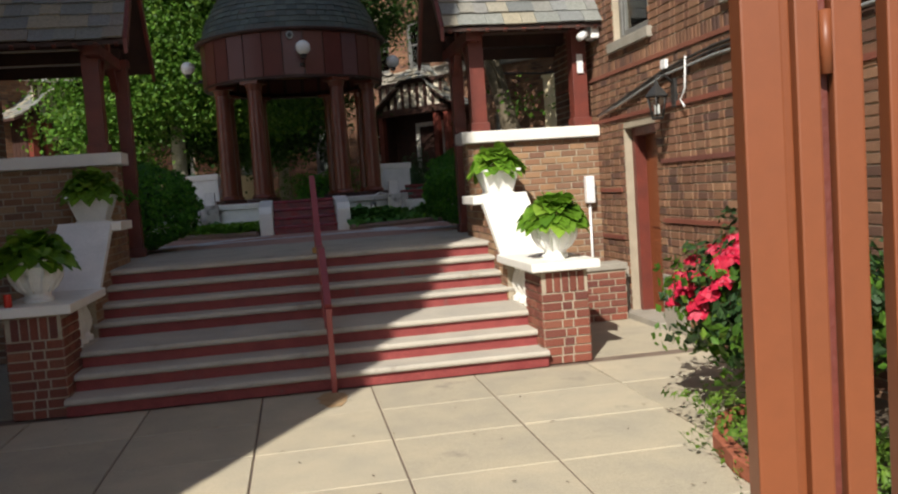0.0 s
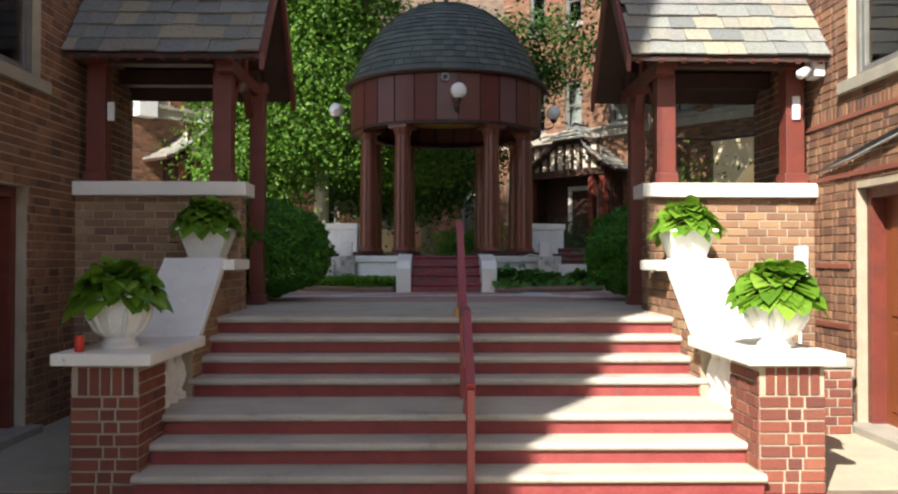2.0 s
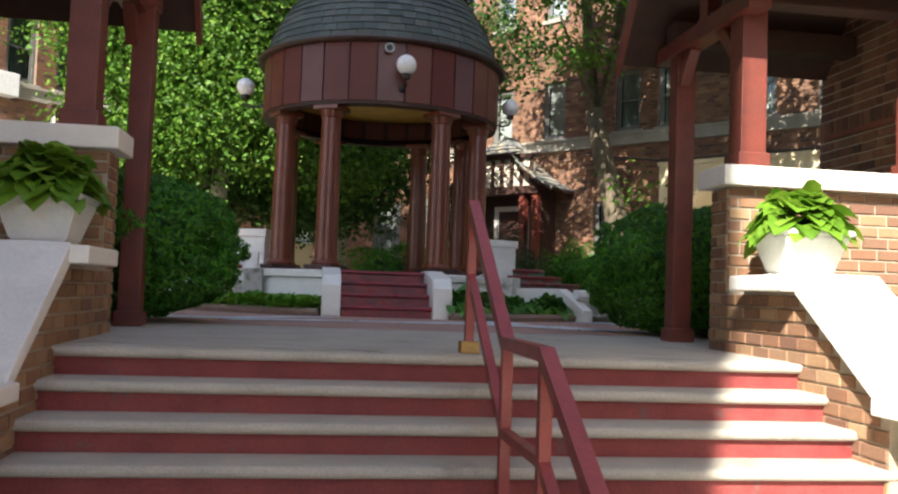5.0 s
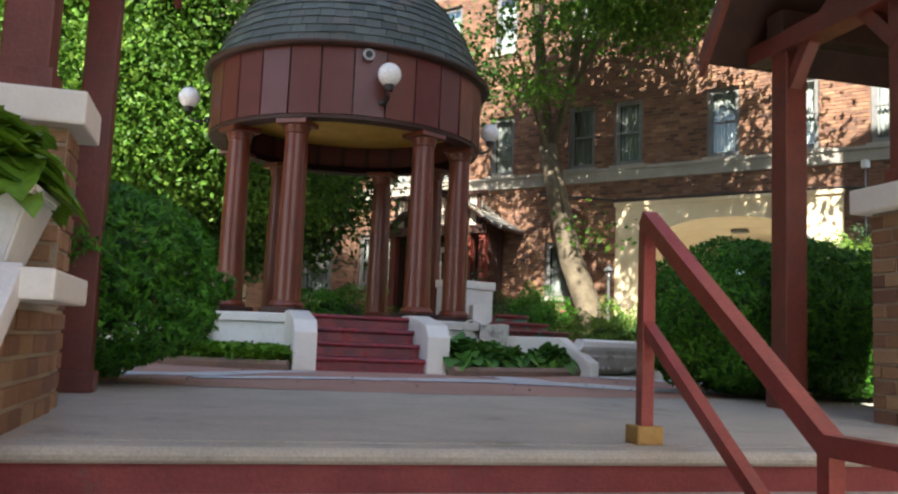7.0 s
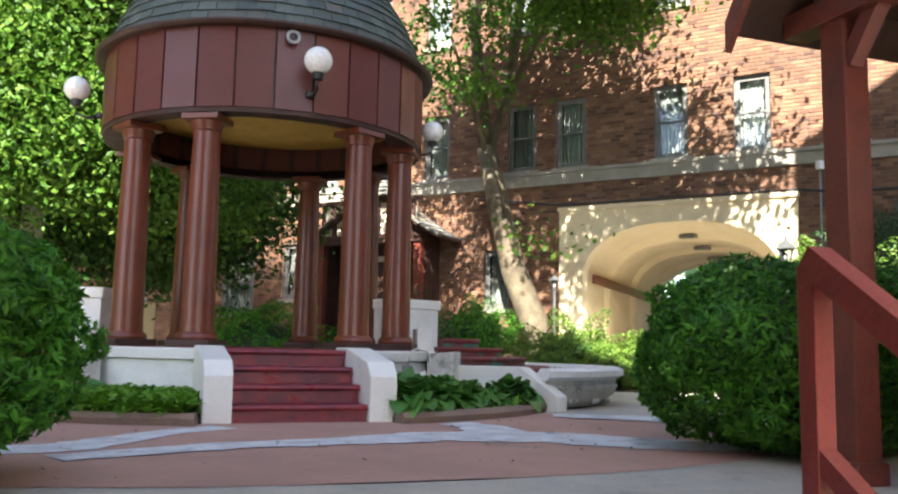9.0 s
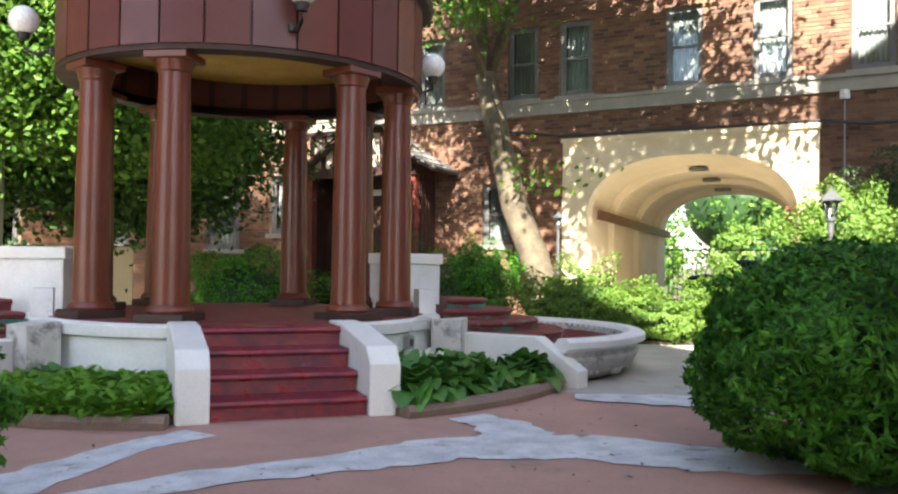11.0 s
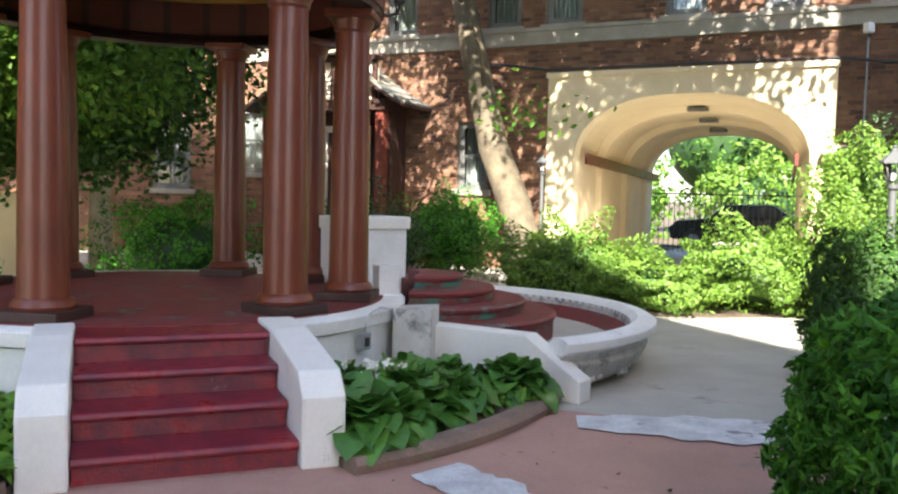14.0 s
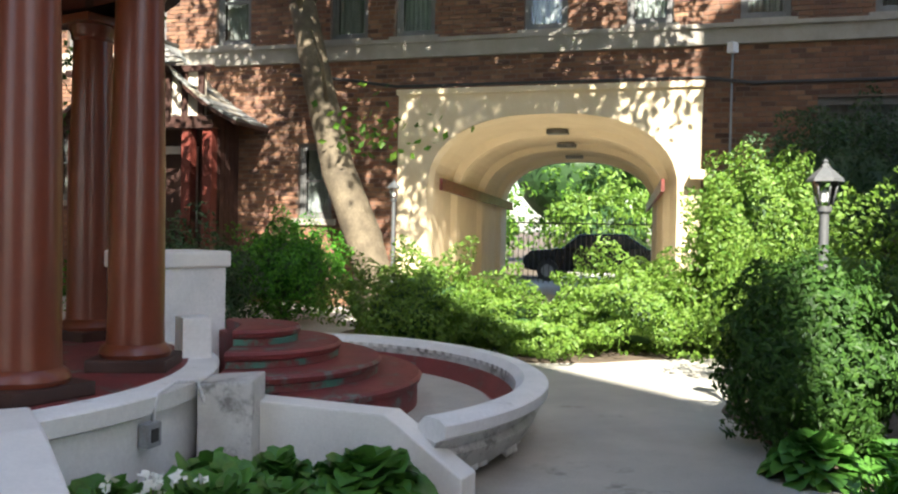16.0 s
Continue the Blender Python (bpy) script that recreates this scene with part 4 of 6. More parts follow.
# ---- fountains, low walls and planting beds on both sides ----
def hosta_bed(side):
    a0, a1 = (-77, -39) if side > 0 else (-141, -105)
    bed = thing("planting_bed", (CX + side * 1.8, 9.2, L), "curved bed with a low worn brown kerb", "planting bed", "rotunda beds")
    lathe("kerb", [(3.45, L), (3.6, L), (3.62, L + 0.06), (3.59, L + 0.1), (3.47, L + 0.1)], KERB, bed, 40, a0=a0, a1=a1, centre=O)
    lathe("soil", [(2.1, L), (3.46, L), (3.46, L + 0.06), (2.1, L + 0.08)], EARTH, bed, 40, a0=a0, a1=a1, centre=O)
    return a0, a1


def hosta_leaves(name, centres, heading, length, lift, material, parent=None, label="", wide=0.62, sag=0.75, single=False):
    """Broad pointed leaves, arching out from each centre along its heading."""
    n = len(centres)
    c = np.asarray(centres, float)
    h = np.asarray(heading, float)
    Ln = (length * rng.uniform(0.7, 1.25, n))
    lf = np.asarray(lift, float)
    prof_s = np.array([0.0, 0.22, 0.5, 0.78, 1.0])
    prof_w = np.array([0.06, 0.45, 0.5, 0.36, 0.0]) * wide * 1.3
    verts = np.zeros((n, 15, 3))
    sx, sy = -np.sin(h), np.cos(h)
    roll = rng.normal(0, 0.25, n)
    for i, (s, w) in enumerate(zip(prof_s, prof_w)):
        arch = np.sin(lf)[:, ] * s - sag * s * s * np.abs(np.cos(lf * 0.7))
        run = np.cos(lf * 0.8) * s
        px = c[:, 0] + np.cos(h) * run * Ln
        py = c[:, 1] + np.sin(h) * run * Ln
        pz = c[:, 2] + arch * Ln
        for j, sg in enumerate((-1, 0, 1)):
            ww = w * Ln * sg
            verts[:, i * 3 + j, 0] = px + sx * ww
            verts[:, i * 3 + j, 1] = py + sy * ww
            verts[:, i * 3 + j, 2] = pz + np.abs(ww) * 0.25 + roll * ww
    f0 = []
    for i in range(4):
        f0 += [(i * 3, i * 3 + 3, i * 3 + 4, i * 3 + 1), (i * 3 + 1, i * 3 + 4, i * 3 + 5, i * 3 + 2)]
    f0 = np.array(f0)
    F = (f0[None] + (np.arange(n) * 15)[:, None, None]).reshape(-1, 4)
    if single:
        return [raw(name, v.tolist(), f0.tolist(), material, parent, label, smooth=True) for v in verts]
    return raw(name, verts.reshape(-1, 3).tolist(), F.tolist(), material, parent, label, smooth=True)


def hosta_plant(x, y, z, size, material=HOSTA, label="broad-leaved green hosta in the bed", count=90, group="bed hostas", name="hosta"):
    t = thing(name, (x, y, z), label, "plant", group)
    k = np.arange(count)
    h = k * 2.399 + rng.normal(0, 0.2, count)
    ring = k / count
    lift = np.clip(1.25 - 1.1 * ring + rng.normal(0, 0.12, count), 0.0, 1.4)
    c = np.stack([x + np.cos(h) * size * 0.38 * ring, y + np.sin(h) * size * 0.38 * ring, z + size * (0.26 * (1 - ring) + 0.10) + rng.uniform(-0.02, 0.04, count)], 1)
    near = 0.5 < x < 4.5 and y < 10.5 and z < 1.5
    hosta_leaves("leaf" if near else "leaves", c, h, size * 0.36, lift, material, t, wide=0.74, single=near)
    for i in range(0, count, 10):
        stalks = bmesh.new()
        p = Vector(c[i])
        d = (p - Vector((x, y, z))) / 2
        bmesh.ops.create_cone(stalks, segments=5, radius1=0.006, radius2=0.004, depth=(p - Vector((x, y, z))).length, matrix=Matrix.Translation(Vector((x, y, z)) + d) @ d.to_track_quat("Z", "Y").to_matrix().to_4x4())
        part("stalk", stalks, GRASS, t)
    return t


def fountain(side):
    def X(a):
        return CX + side * (a - CX)
    f = thing("cascade_fountain", (X(2.6), 11.5, L), "dry white fountain basin with red stepped cascade", "fountain", "rotunda fountains")
    c = (X(2.62), 11.65, 0)
    prof = [(0.3, L + 0.2), (1.92, L + 0.2), (2.02, 1.42), (2.02, 1.5), (2.08, 1.55), (2.2, 1.55), (2.25, 1.52), (2.25, 1.46), (2.17, 1.42), (2.15, 1.36), (2.18, 1.33), (2.12, 1.22), (1.98, L + 0.02), (1.9, L), (0.3, L)]
    a0, a1 = (-80, 88) if side > 0 else (92, 260)
    b0, b1 = (-118, 88) if side > 0 else (92, 298)
    rim = [(2.02, 1.47), (2.02, 1.5), (2.08, 1.552), (2.2, 1.552), (2.253, 1.522), (2.253, 1.458), (2.17, 1.418), (2.05, 1.44)]
    lathe("basin_rim", rim, WHITE_WORN, f, 56, a0=a0 - 0.2, a1=a1 + 0.2, centre=c)
    lathe("basin", prof, BASIN, f, 56, a0=a0, a1=a1, centre=c)
    lathe("basin_lining", [(0.5, L + 0.205), (1.91, L + 0.205), (2.005, 1.42), (1.99, 1.43), (1.89, L + 0.212), (0.5, L + 0.212)], RED_WORN, f, 48, a0=a0 + 1, a1=a1 - 1, centre=c)
    for i, (r, z) in enumerate(((1.32, 1.54), (1.02, 1.65), (0.72, 1.76), (0.42, 1.87))):
        lathe("cascade_step", [(0, L + 0.1), (r - 0.02, L + 0.1), (r - 0.02, z - 0.06), (r, z - 0.05), (r + 0.01, z - 0.02), (r - 0.01, z), (0, z)], RED_WORN, f, 40, a0=b0 + (21 if side > 0 and not i else 0), a1=b1 - (21 if side < 0 and not i else 0), centre=c)
        if i:
            lathe("tile_band", [(r - 0.03, z - 0.108), (r - 0.014, z - 0.108), (r - 0.014, z - 0.062), (r - 0.03, z - 0.062)], TILE_WORN, f, 40, a0=b0 + 0.5, a1=b1 - 0.5, centre=c)
    lathe("pool_floor", [(0.5, L + 0.2), (1.86, L + 0.2), (1.86, L + 0.222), (0.5, L + 0.222)], PATH_GREY, f, 40, a0=a0 + 1, a1=a1 - 1, centre=c)
    # carved scrolls round the foot
    loc = random.Random(5)
    for i in range(64):
        a = radians(a0 + (a1 - a0) * (i + 0.5) / 64)
        if not -1.25 < (a if side > 0 else math.pi - a) < 0.6:
            continue
        bm = bmesh.new()
        bmesh.ops.create_icosphere(bm, subdivisions=1, radius=1)
        for v in bm.verts:
            k = 1 + 0.4 * noise.noise(v.co * 2.3 + Vector((i, 0, 0)))
            v.co = v.co * k
        bm.transform(Matrix.Translation((c[0] + 2.07 * math.cos(a), c[1] + 2.07 * math.sin(a), L + 0.12 + 0.03 * math.sin(i * 1.1) + loc.uniform(-0.015, 0.02))) @ Matrix.Rotation(a, 4, "Z") @ Matrix.Diagonal((0.045, 0.05, 0.05, 1)))
        part("scroll", bm, WHITE_WORN, f, smooth=True)
    ped = thing("fountain_pedestal", (X(2.3), 12.4, 1.7), "white painted pedestal block with a moulded top", "pedestal", "fountain pedestals")
    m = Matrix.Translation((X(2.28), 12.35, 0)) @ Matrix.Rotation(radians(22 * side), 4, "Z")
    box("shaft", -0.42, 0.36, -0.22, 0.22, L, 2.26, WHITE_WORN, ped, 0.012, m=m)
    box("cap", -0.45, 0.39, -0.25, 0.25, 2.26, 2.39, WHITE, ped, 0.02, m=m)
    post = box("fountain_post", X(2.16) - 0.1, X(2.16) + 0.1, 11.2, 11.4, 1.5, 1.98, WHITE_WORN, None, 0.012)
    tagged(post, "short white post carrying a cable beside the cascade", "post", "fountain posts")
    blk = prism("fountain_block", [(-0.16, L), (-0.16, 1.685), (0.16, 1.71), (0.16, L)], "y", -0.18, 0.18, BASIN, None, bevel=0.015, m=Matrix.Translation((X(2.155), 10.46, 0)) @ Matrix.Rotation(radians(-32 * side), 4, "Z"))
    tagged(blk, "chipped grey-white concrete block on the plinth edge", "block", "fountain blocks")
    # low radial wall with a sloping end
    d = Vector((X(3.12) - X(2.42), 9.36 - 10.42, 0))
    ln = d.length
    mw = Matrix.Translation((X(2.42), 10.42, 0)) @ Matrix.Rotation(math.atan2(d.y, d.x), 4, "Z")
    w = prism("low_wall", [(-0.2, L), (-0.2, 1.55), (ln * 0.62, 1.56), (ln, L + 0.17), (ln, L)], "y", -0.1, 0.1, WHITE, None, bevel=0.012, m=mw)
    tagged(w, "white painted low wall with a sloping end beside the bed", "low wall", "bed end walls")


for side in (1, -1):
    a0, a1 = hosta_bed(side)
    fountain(side)
loc = random.Random(11)
for i in range(21):
    a = radians(loc.uniform(-74, -44))
    r = loc.uniform(2.45, 3.3)
    hosta_plant(CX + r * math.cos(a), CY + r * math.sin(a), L + 0.07, loc.uniform(0.40, 0.54))
n = 4200
a = np.radians(rng.uniform(-139, -107, n))
r = rng.uniform(2.2, 3.5, n)
lawn = hosta_leaves("grass", np.stack([CX + r * np.cos(a), CY + r * np.sin(a), np.full(n, L + 0.07)], 1), rng.uniform(0, 6.28, n), 0.31, rng.uniform(0.7, 1.35, n), GRASS, wide=0.12)
tagged(lawn, "bright long grass and weeds in the bed", "grass", kind="stuff")
for i in range(2):
    a = radians(loc.uniform(-137, -114))
    r = loc.uniform(2.5, 3.2)
    hosta_plant(CX + r * math.cos(a), CY + r * math.sin(a), L + 0.07, loc.uniform(0.3, 0.42), count=22)
n = 260
a = np.radians(rng.uniform(-50, -42, n))
r = rng.uniform(3.0, 3.5, n)
tagged(hosta_leaves("grass_tuft", np.stack([CX + r * np.cos(a), CY + r * np.sin(a), np.full(n, L + 0.07)], 1), rng.uniform(0, 6.28, n), 0.2, rng.uniform(0.7, 1.35, n), GRASS, wide=0.1), "fine green grass tuft by the low wall", "grass", kind="stuff")


# ---- court buildings ----
WALL_O = Vector((8.31, 19.61, 0))      # the archway's corner on the right-hand wall
WALL_D = Vector((0.642, -0.767, 0))
WALL_N = Vector((-0.767, -0.642, 0))
S0, S1 = -9.0, 15.0
TOPZ = 13.5


def court_building(side, windows, low_windows, arch):
    def flip(v):
        return Vector((CX + side * (v.x - CX), v.y, v.z))

    def dirn(v):
        return Vector((side * v.x, v.y, v.z))
    o = flip(WALL_O + WALL_D * S0)
    u, n = dirn(WALL_D), dirn(WALL_N)
    holes = [(s - S0, s - S0 + w, z0, z1) for s, w, z0, z1 in windows + low_windows]
    if arch:
        holes.append((0.35 - S0, 5.22 - S0, L - 0.2, 4.8))
    name = "wall_court_east" if side > 0 else "wall_court_west"
    wl = wall_with_holes(name, o, u, n, S1 - S0, 0.9, TOPZ, 0.45, holes, MORTAR_DARK)
    setting(wl, "brick court wall dappled with sun and tree shade", "wall")
    if side > 0:
        bricks(wl, o, u, S1 - S0, 0.9, 11.8, holes, BRICK, near=(9.5, 14.5, 5.26, 5.8), flemish=False, length=0.22, course=0.085, most=150)
    else:
        W = S1 - S0
        bricks(wl, o + u * W, -u, W, 0.9, 11.8, [(W - h[1], W - h[0], h[2], h[3]) for h in holes], BRICK, flemish=False, length=0.22, course=0.085)
    # stone ledge
    ang = math.atan2(u.y, u.x)
    base = Matrix.Translation(o) @ Matrix.Rotation(ang, 4, "Z")
    sg = -1 if side > 0 else 1
    yy = sorted((0.0 * sg, 0.1 * sg))
    for z0, z1, pr in ((5.75, 6.02, 0.07), (6.02, 6.10, 0.11)):
        q = sorted((-0.01 * sg, pr * sg))
        setting(box("trim", 0, S1 - S0, q[0], q[1], z0, z1, STONE, None, 0.01, m=base), "weathered stone ledge along the wall", "stone ledge")
    for (s, w, z0, z1) in windows + low_windows:
        win = sash_window("window_3", w, z1 - z0, "dark sash window with pale curtain in the court wall")
        p = o + u * (s - S0 if side > 0 else s - S0 + w)
        win.matrix_basis = pose(p.x, p.y, z0, 0, 0, math.degrees(ang) if side > 0 else math.degrees(ang) + 180)
    return o, u, n, base


upper = [(s, 0.78, z0, z1) for s in (-7.6, -5.9, -3.95, -1.45, -0.12, 2.33, 4.13, 5.98, 8.0, 9.9) for z0, z1 in ((6.16, 7.87), (9.8, 11.5))]
low = [(-2.08, 0.72, 2.75, 4.2), (-8.75, 1.5, 3.05, 4.65), (7.2, 1.9, 2.9, 4.85)]
court_building(1, upper, low, True)
court_building(-1, upper, [(-7.0, 1.0, 2.4, 4.2), (-4.6, 0.72, 2.75, 4.2), (3.0, 1.0, 2.4, 4.2)], False)
back_o = Vector((-2.4, 26.45, 0))
bh = [(0.5, 1.4, 2.6, 4.4), (3.4, 4.3, 2.6, 4.4), (0.5, 1.4, 6.1, 7.8), (3.4, 4.3, 6.1, 7.8)]
wb = wall_with_holes("wall_court_north", back_o, (1, 0, 0), (0, -1, 0), 5.2, 0.9, TOPZ, 0.4, bh, MORTAR_DARK)
setting(wb, "brick wall closing the far end of the court", "wall")
bricks(wb, back_o, (1, 0, 0), 5.2, 0.9, 9, bh, BRICK, flemish=False, length=0.22, course=0.085)
for h in bh:
    w = sash_window("window_4", h[1] - h[0], h[3] - h[2], "dark sash window in the far wall")
    w.matrix_basis = pose(back_o.x + h[0], back_o.y, h[2])

# the cream archway and its passage
AW = Matrix(((WALL_D.x, -WALL_N.x, 0, WALL_O.x), (WALL_D.y, -WALL_N.y, 0, WALL_O.y), (0, 0, 1, 0), (0, 0, 0, 1)))


def arch_line(s0, s1, spring, crown, n=28):
    """Jamb foot, flattened arch, jamb foot."""
    c, hw = (s0 + s1) / 2, (s1 - s0) / 2
    pts = [(s0, L)]
    for i in range(n + 1):
        a = math.pi - math.pi * i / n
        x, y = math.cos(a), math.sin(a)
        pts.append((c + hw * math.copysign(abs(x) ** 0.8, x), spring + (crown - spring) * abs(y) ** 0.9))
    pts.append((s1, L))
    return pts


def arch_shell(name, sections, material, parent, label=""):
    """A skin through arch outlines set one behind the other."""
    vs, fs = [], []
    k = len(sections[0][1])
    for depth, line in sections:
        vs += [tuple(AW @ Vector((s, depth, z))) for s, z in line]
    for j in range(len(sections) - 1):
        for i in range(k - 1):
            fs.append((j * k + i, j * k + i + 1, (j + 1) * k + i + 1, (j + 1) * k + i))
    return raw(name, vs, fs, material, parent, label, smooth=False)


arch = thing("archway", tuple(AW @ Vector((2.8, 0, L))), "cream stucco archway with a vaulted carriage passage", "archway", kind="structure")
near_line = arch_line(0.62, 5.05, 3.35, 4.66)
far_line = arch_line(0.05, 4.1, 3.3, 4.5)


def between(k, grow=0.0):
    out = []
    for (a, b), (c, d) in zip(near_line, far_line):
        s, z = a + (c - a) * k, b + (d - b) * k
        m = 2.835 - 0.76 * k
        out.append((s + (grow if s > m else -grow), z + (grow if z > 2.0 else 0)))
    return out


def frame_line(line, s0, s1, top):
    out = []
    for i, (s, z) in enumerate(line):
        k = i / (len(line) - 1)
        if k < 0.2:
            out.append((s0, L + (top - L) * k / 0.2))
        elif k > 0.8:
            out.append((s1, L + (top - L) * (1 - k) / 0.2))
        else:
            out.append((s0 + (s1 - s0) * (k - 0.2) / 0.6, top))
    return out


outer = frame_line(near_line, 0.03, 5.42, 5.14)
arch_shell("front", [(0.0, outer), (-0.14, outer), (-0.14, [(s + (0.08 if s < 2.8 else -0.08) * 0, z) for s, z in near_line]), (0.05, between(0, -0.04))], CREAM, arch)
secs = []
for i, k in enumerate((0.0, 0.18, 0.2, 0.24, 0.26, 0.5, 0.52, 0.56, 0.58, 0.8, 0.82, 0.86, 0.88, 1.0)):
    rib = i in (2, 3, 6, 7, 10, 11)
    secs.append((0.05 + 8.0 * k, between(k, -0.14 if rib else -0.04)))
arch_shell("vault", secs, CREAM, arch)
box("cornice", 0.0, 5.45, -0.2, 0.0, 5.05, 5.15, CREAM, arch, 0.01, m=AW)
far_outer = frame_line(far_line, -3, 8, 6.5)
arch_shell("far_wall", [(8.05, between(1.0, -0.04)), (8.06, far_outer)], CREAM, arch)
for s, name in ((0.79, "band_left"), (4.83, "band_right")):
    bm = bmesh.new()
    kk = 0.06 if s < 2 else -0.06
    vs = [(s, 0.06, 3.32), (s, 0.06, 3.54), (s - (0.57 if s < 2 else 0.93), 8.0, 3.16), (s - (0.57 if s < 2 else 0.93), 8.0, 3.36)]
    vs += [(a + kk, b, c) for a, b, c in vs]
    raw("wall_band", [tuple(AW @ Vector(v)) for v in vs], [(0, 1, 3, 2), (4, 6, 7, 5), (0, 4, 5, 1), (2, 3, 7, 6), (1, 5, 7, 3), (0, 2, 6, 4)], TIMBER, arch, "dark red painted band")
for d in (1.5, 3.6, 5.8):
    box("ceiling_vent", 2.63 - 0.09 * d, 3.03 - 0.09 * d, d - 0.12, d + 0.12, 4.52 - 0.025 * d, 4.6 - 0.025 * d, FRAME_GREY, arch, 0.005, m=AW)
drive = box("driveway", 0.2, 5.2, -1.5, 40, L - 0.05, L + 0.006, PATH_GREY, None, 0, m=AW)
setting(drive, "concrete drive through the passage", "road")


# ---- handrail ----
rail = thing("handrail", (0.155, 1.3, 0), "red painted steel handrail down the middle of the stairs", "handrail")
RX = 0.205
P = [(-0.03, 0.0, 0.78), (0.72, R * 3, 1.23), (1.43, R * 3, 1.23), (2.49, L + 0.07, 1.985)]
for y, z0, z1 in P:
    box("post", RX - 0.026, RX + 0.026, y - 0.026, y + 0.026, z0, z1 - 0.025, RAIL, rail, 0.004)
tube("top_rail", [(RX, y, z1 - 0.01) for y, z0, z1 in P], 0.031, RAIL, rail, square=True)
tube("mid_rail", [(RX, y, z1 - 0.43) for y, z0, z1 in P], 0.023, RAIL, rail, square=True)
prism("foot_block", [(RX - 0.055, 2.435), (RX + 0.055, 2.435), (RX + 0.055, 2.545), (RX - 0.055, 2.545)], "z", L + 0.003, L + 0.075, YELLOW, rail, bevel=0.008)
bm = bmesh.new()
pts = []
for i in range(18):
    a = 2 * math.pi * i / 18
    pts.append(bm.verts.new((RX + (0.1 + 0.05 * random.random()) * math.cos(a) - 0.03, -0.3 + (0.22 + 0.1 * random.random()) * math.sin(a), 0.004)))
bm.faces.new(pts)
setting(part("rust_stain", bm, RUST), "rusty stain on the slab below the handrail", "stain")


# ---- stone urns with hostas ----
def urn(x, y, z, square, label):
    u = thing("flower_pot", (x, y, z), label, "flower pot", "stair pots")
    if square:
        bm = bmesh.new()
        for k, (w0, w1, z0, z1) in enumerate(((0.17, 0.17, 0.0, 0.03), (0.155, 0.23, 0.03, 0.27), (0.25, 0.25, 0.27, 0.31))):
            vs = [bm.verts.new((x + sx * w, y + sy * w, z + h)) for w, h in ((w0, z0), (w1, z1)) for sx, sy in ((-1, -1), (1, -1), (1, 1), (-1, 1))]
            for f in ((3, 2, 1, 0), (4, 5, 6, 7), (0, 1, 5, 4), (1, 2, 6, 5), (2, 3, 7, 6), (3, 0, 4, 7)):
                bm.faces.new([vs[i] for i in f])
        bmesh.ops.bevel(bm, geom=list(bm.edges), offset=0.01, segments=2, affect="EDGES")
        part("bowl", bm, WHITE_WORN, u)
        top = z + 0.3
    else:
        prof = [(0, 0), (0.13, 0), (0.135, 0.026), (0.113, 0.044), (0.11, 0.07), (0.14, 0.105), (0.192, 0.175), (0.23, 0.262), (0.24, 0.315), (0.228, 0.332), (0.248, 0.358), (0.248, 0.385), (0.218, 0.385), (0.21, 0.35), (0, 0.34)]
        lathe("bowl", prof, WHITE_WORN, u, 36, centre=(x, y, z))
        for i in range(12):
            a = 2 * math.pi * i / 12
            tube("flute", [(x + r * math.cos(a), y + r * math.sin(a), z + h) for r, h in ((0.118, 0.087), (0.165, 0.13), (0.213, 0.218), (0.237, 0.288))], [0.01, 0.017, 0.021, 0.009], WHITE_WORN, u, 6)
        top = z + 0.34
    n = 210
    k = np.arange(n)
    h = k * 2.399 + rng.normal(0, 0.25, n)
    ring = (k / n) ** 0.7
    lift = np.clip(1.2 - 1.25 * ring + rng.normal(0, 0.16, n), -0.15, 1.35)
    c = np.stack([x + np.cos(h) * 0.21 * ring, y + np.sin(h) * 0.21 * ring, top + 0.17 * (1 - ring ** 2) + rng.uniform(-0.02, 0.05, n)], 1)
    hosta_leaves("leaves", c, h, 0.178, lift, POT_LEAF, u, "bright green pointed leaves", wide=0.66, sag=0.62)
    return u


urn(2.5, 0.55, 0.985, False, "white round stone urn with a bright green hosta")
urn(2.5, 2.82, 1.63, True, "square white planter with a bright green hosta on the stair wall")
urn(-2.35, 0.55, 0.985, False, "white round stone urn with a green hosta in shade")
urn(-2.3, 2.82, 1.63, True, "square white planter with a green hosta in shade")
can = thing("can", (-2.5, 0.2, 0.985), "small red drink can beside the urn", "can")
lathe("body", [(0, 0), (0.026, 0), (0.032, 0.008), (0.032, 0.1), (0.026, 0.115), (0, 0.115)], plain("red_can", (0.5, 0.03, 0.015), 0.35), can, 16, centre=(-2.5, 0.2, 0.985))


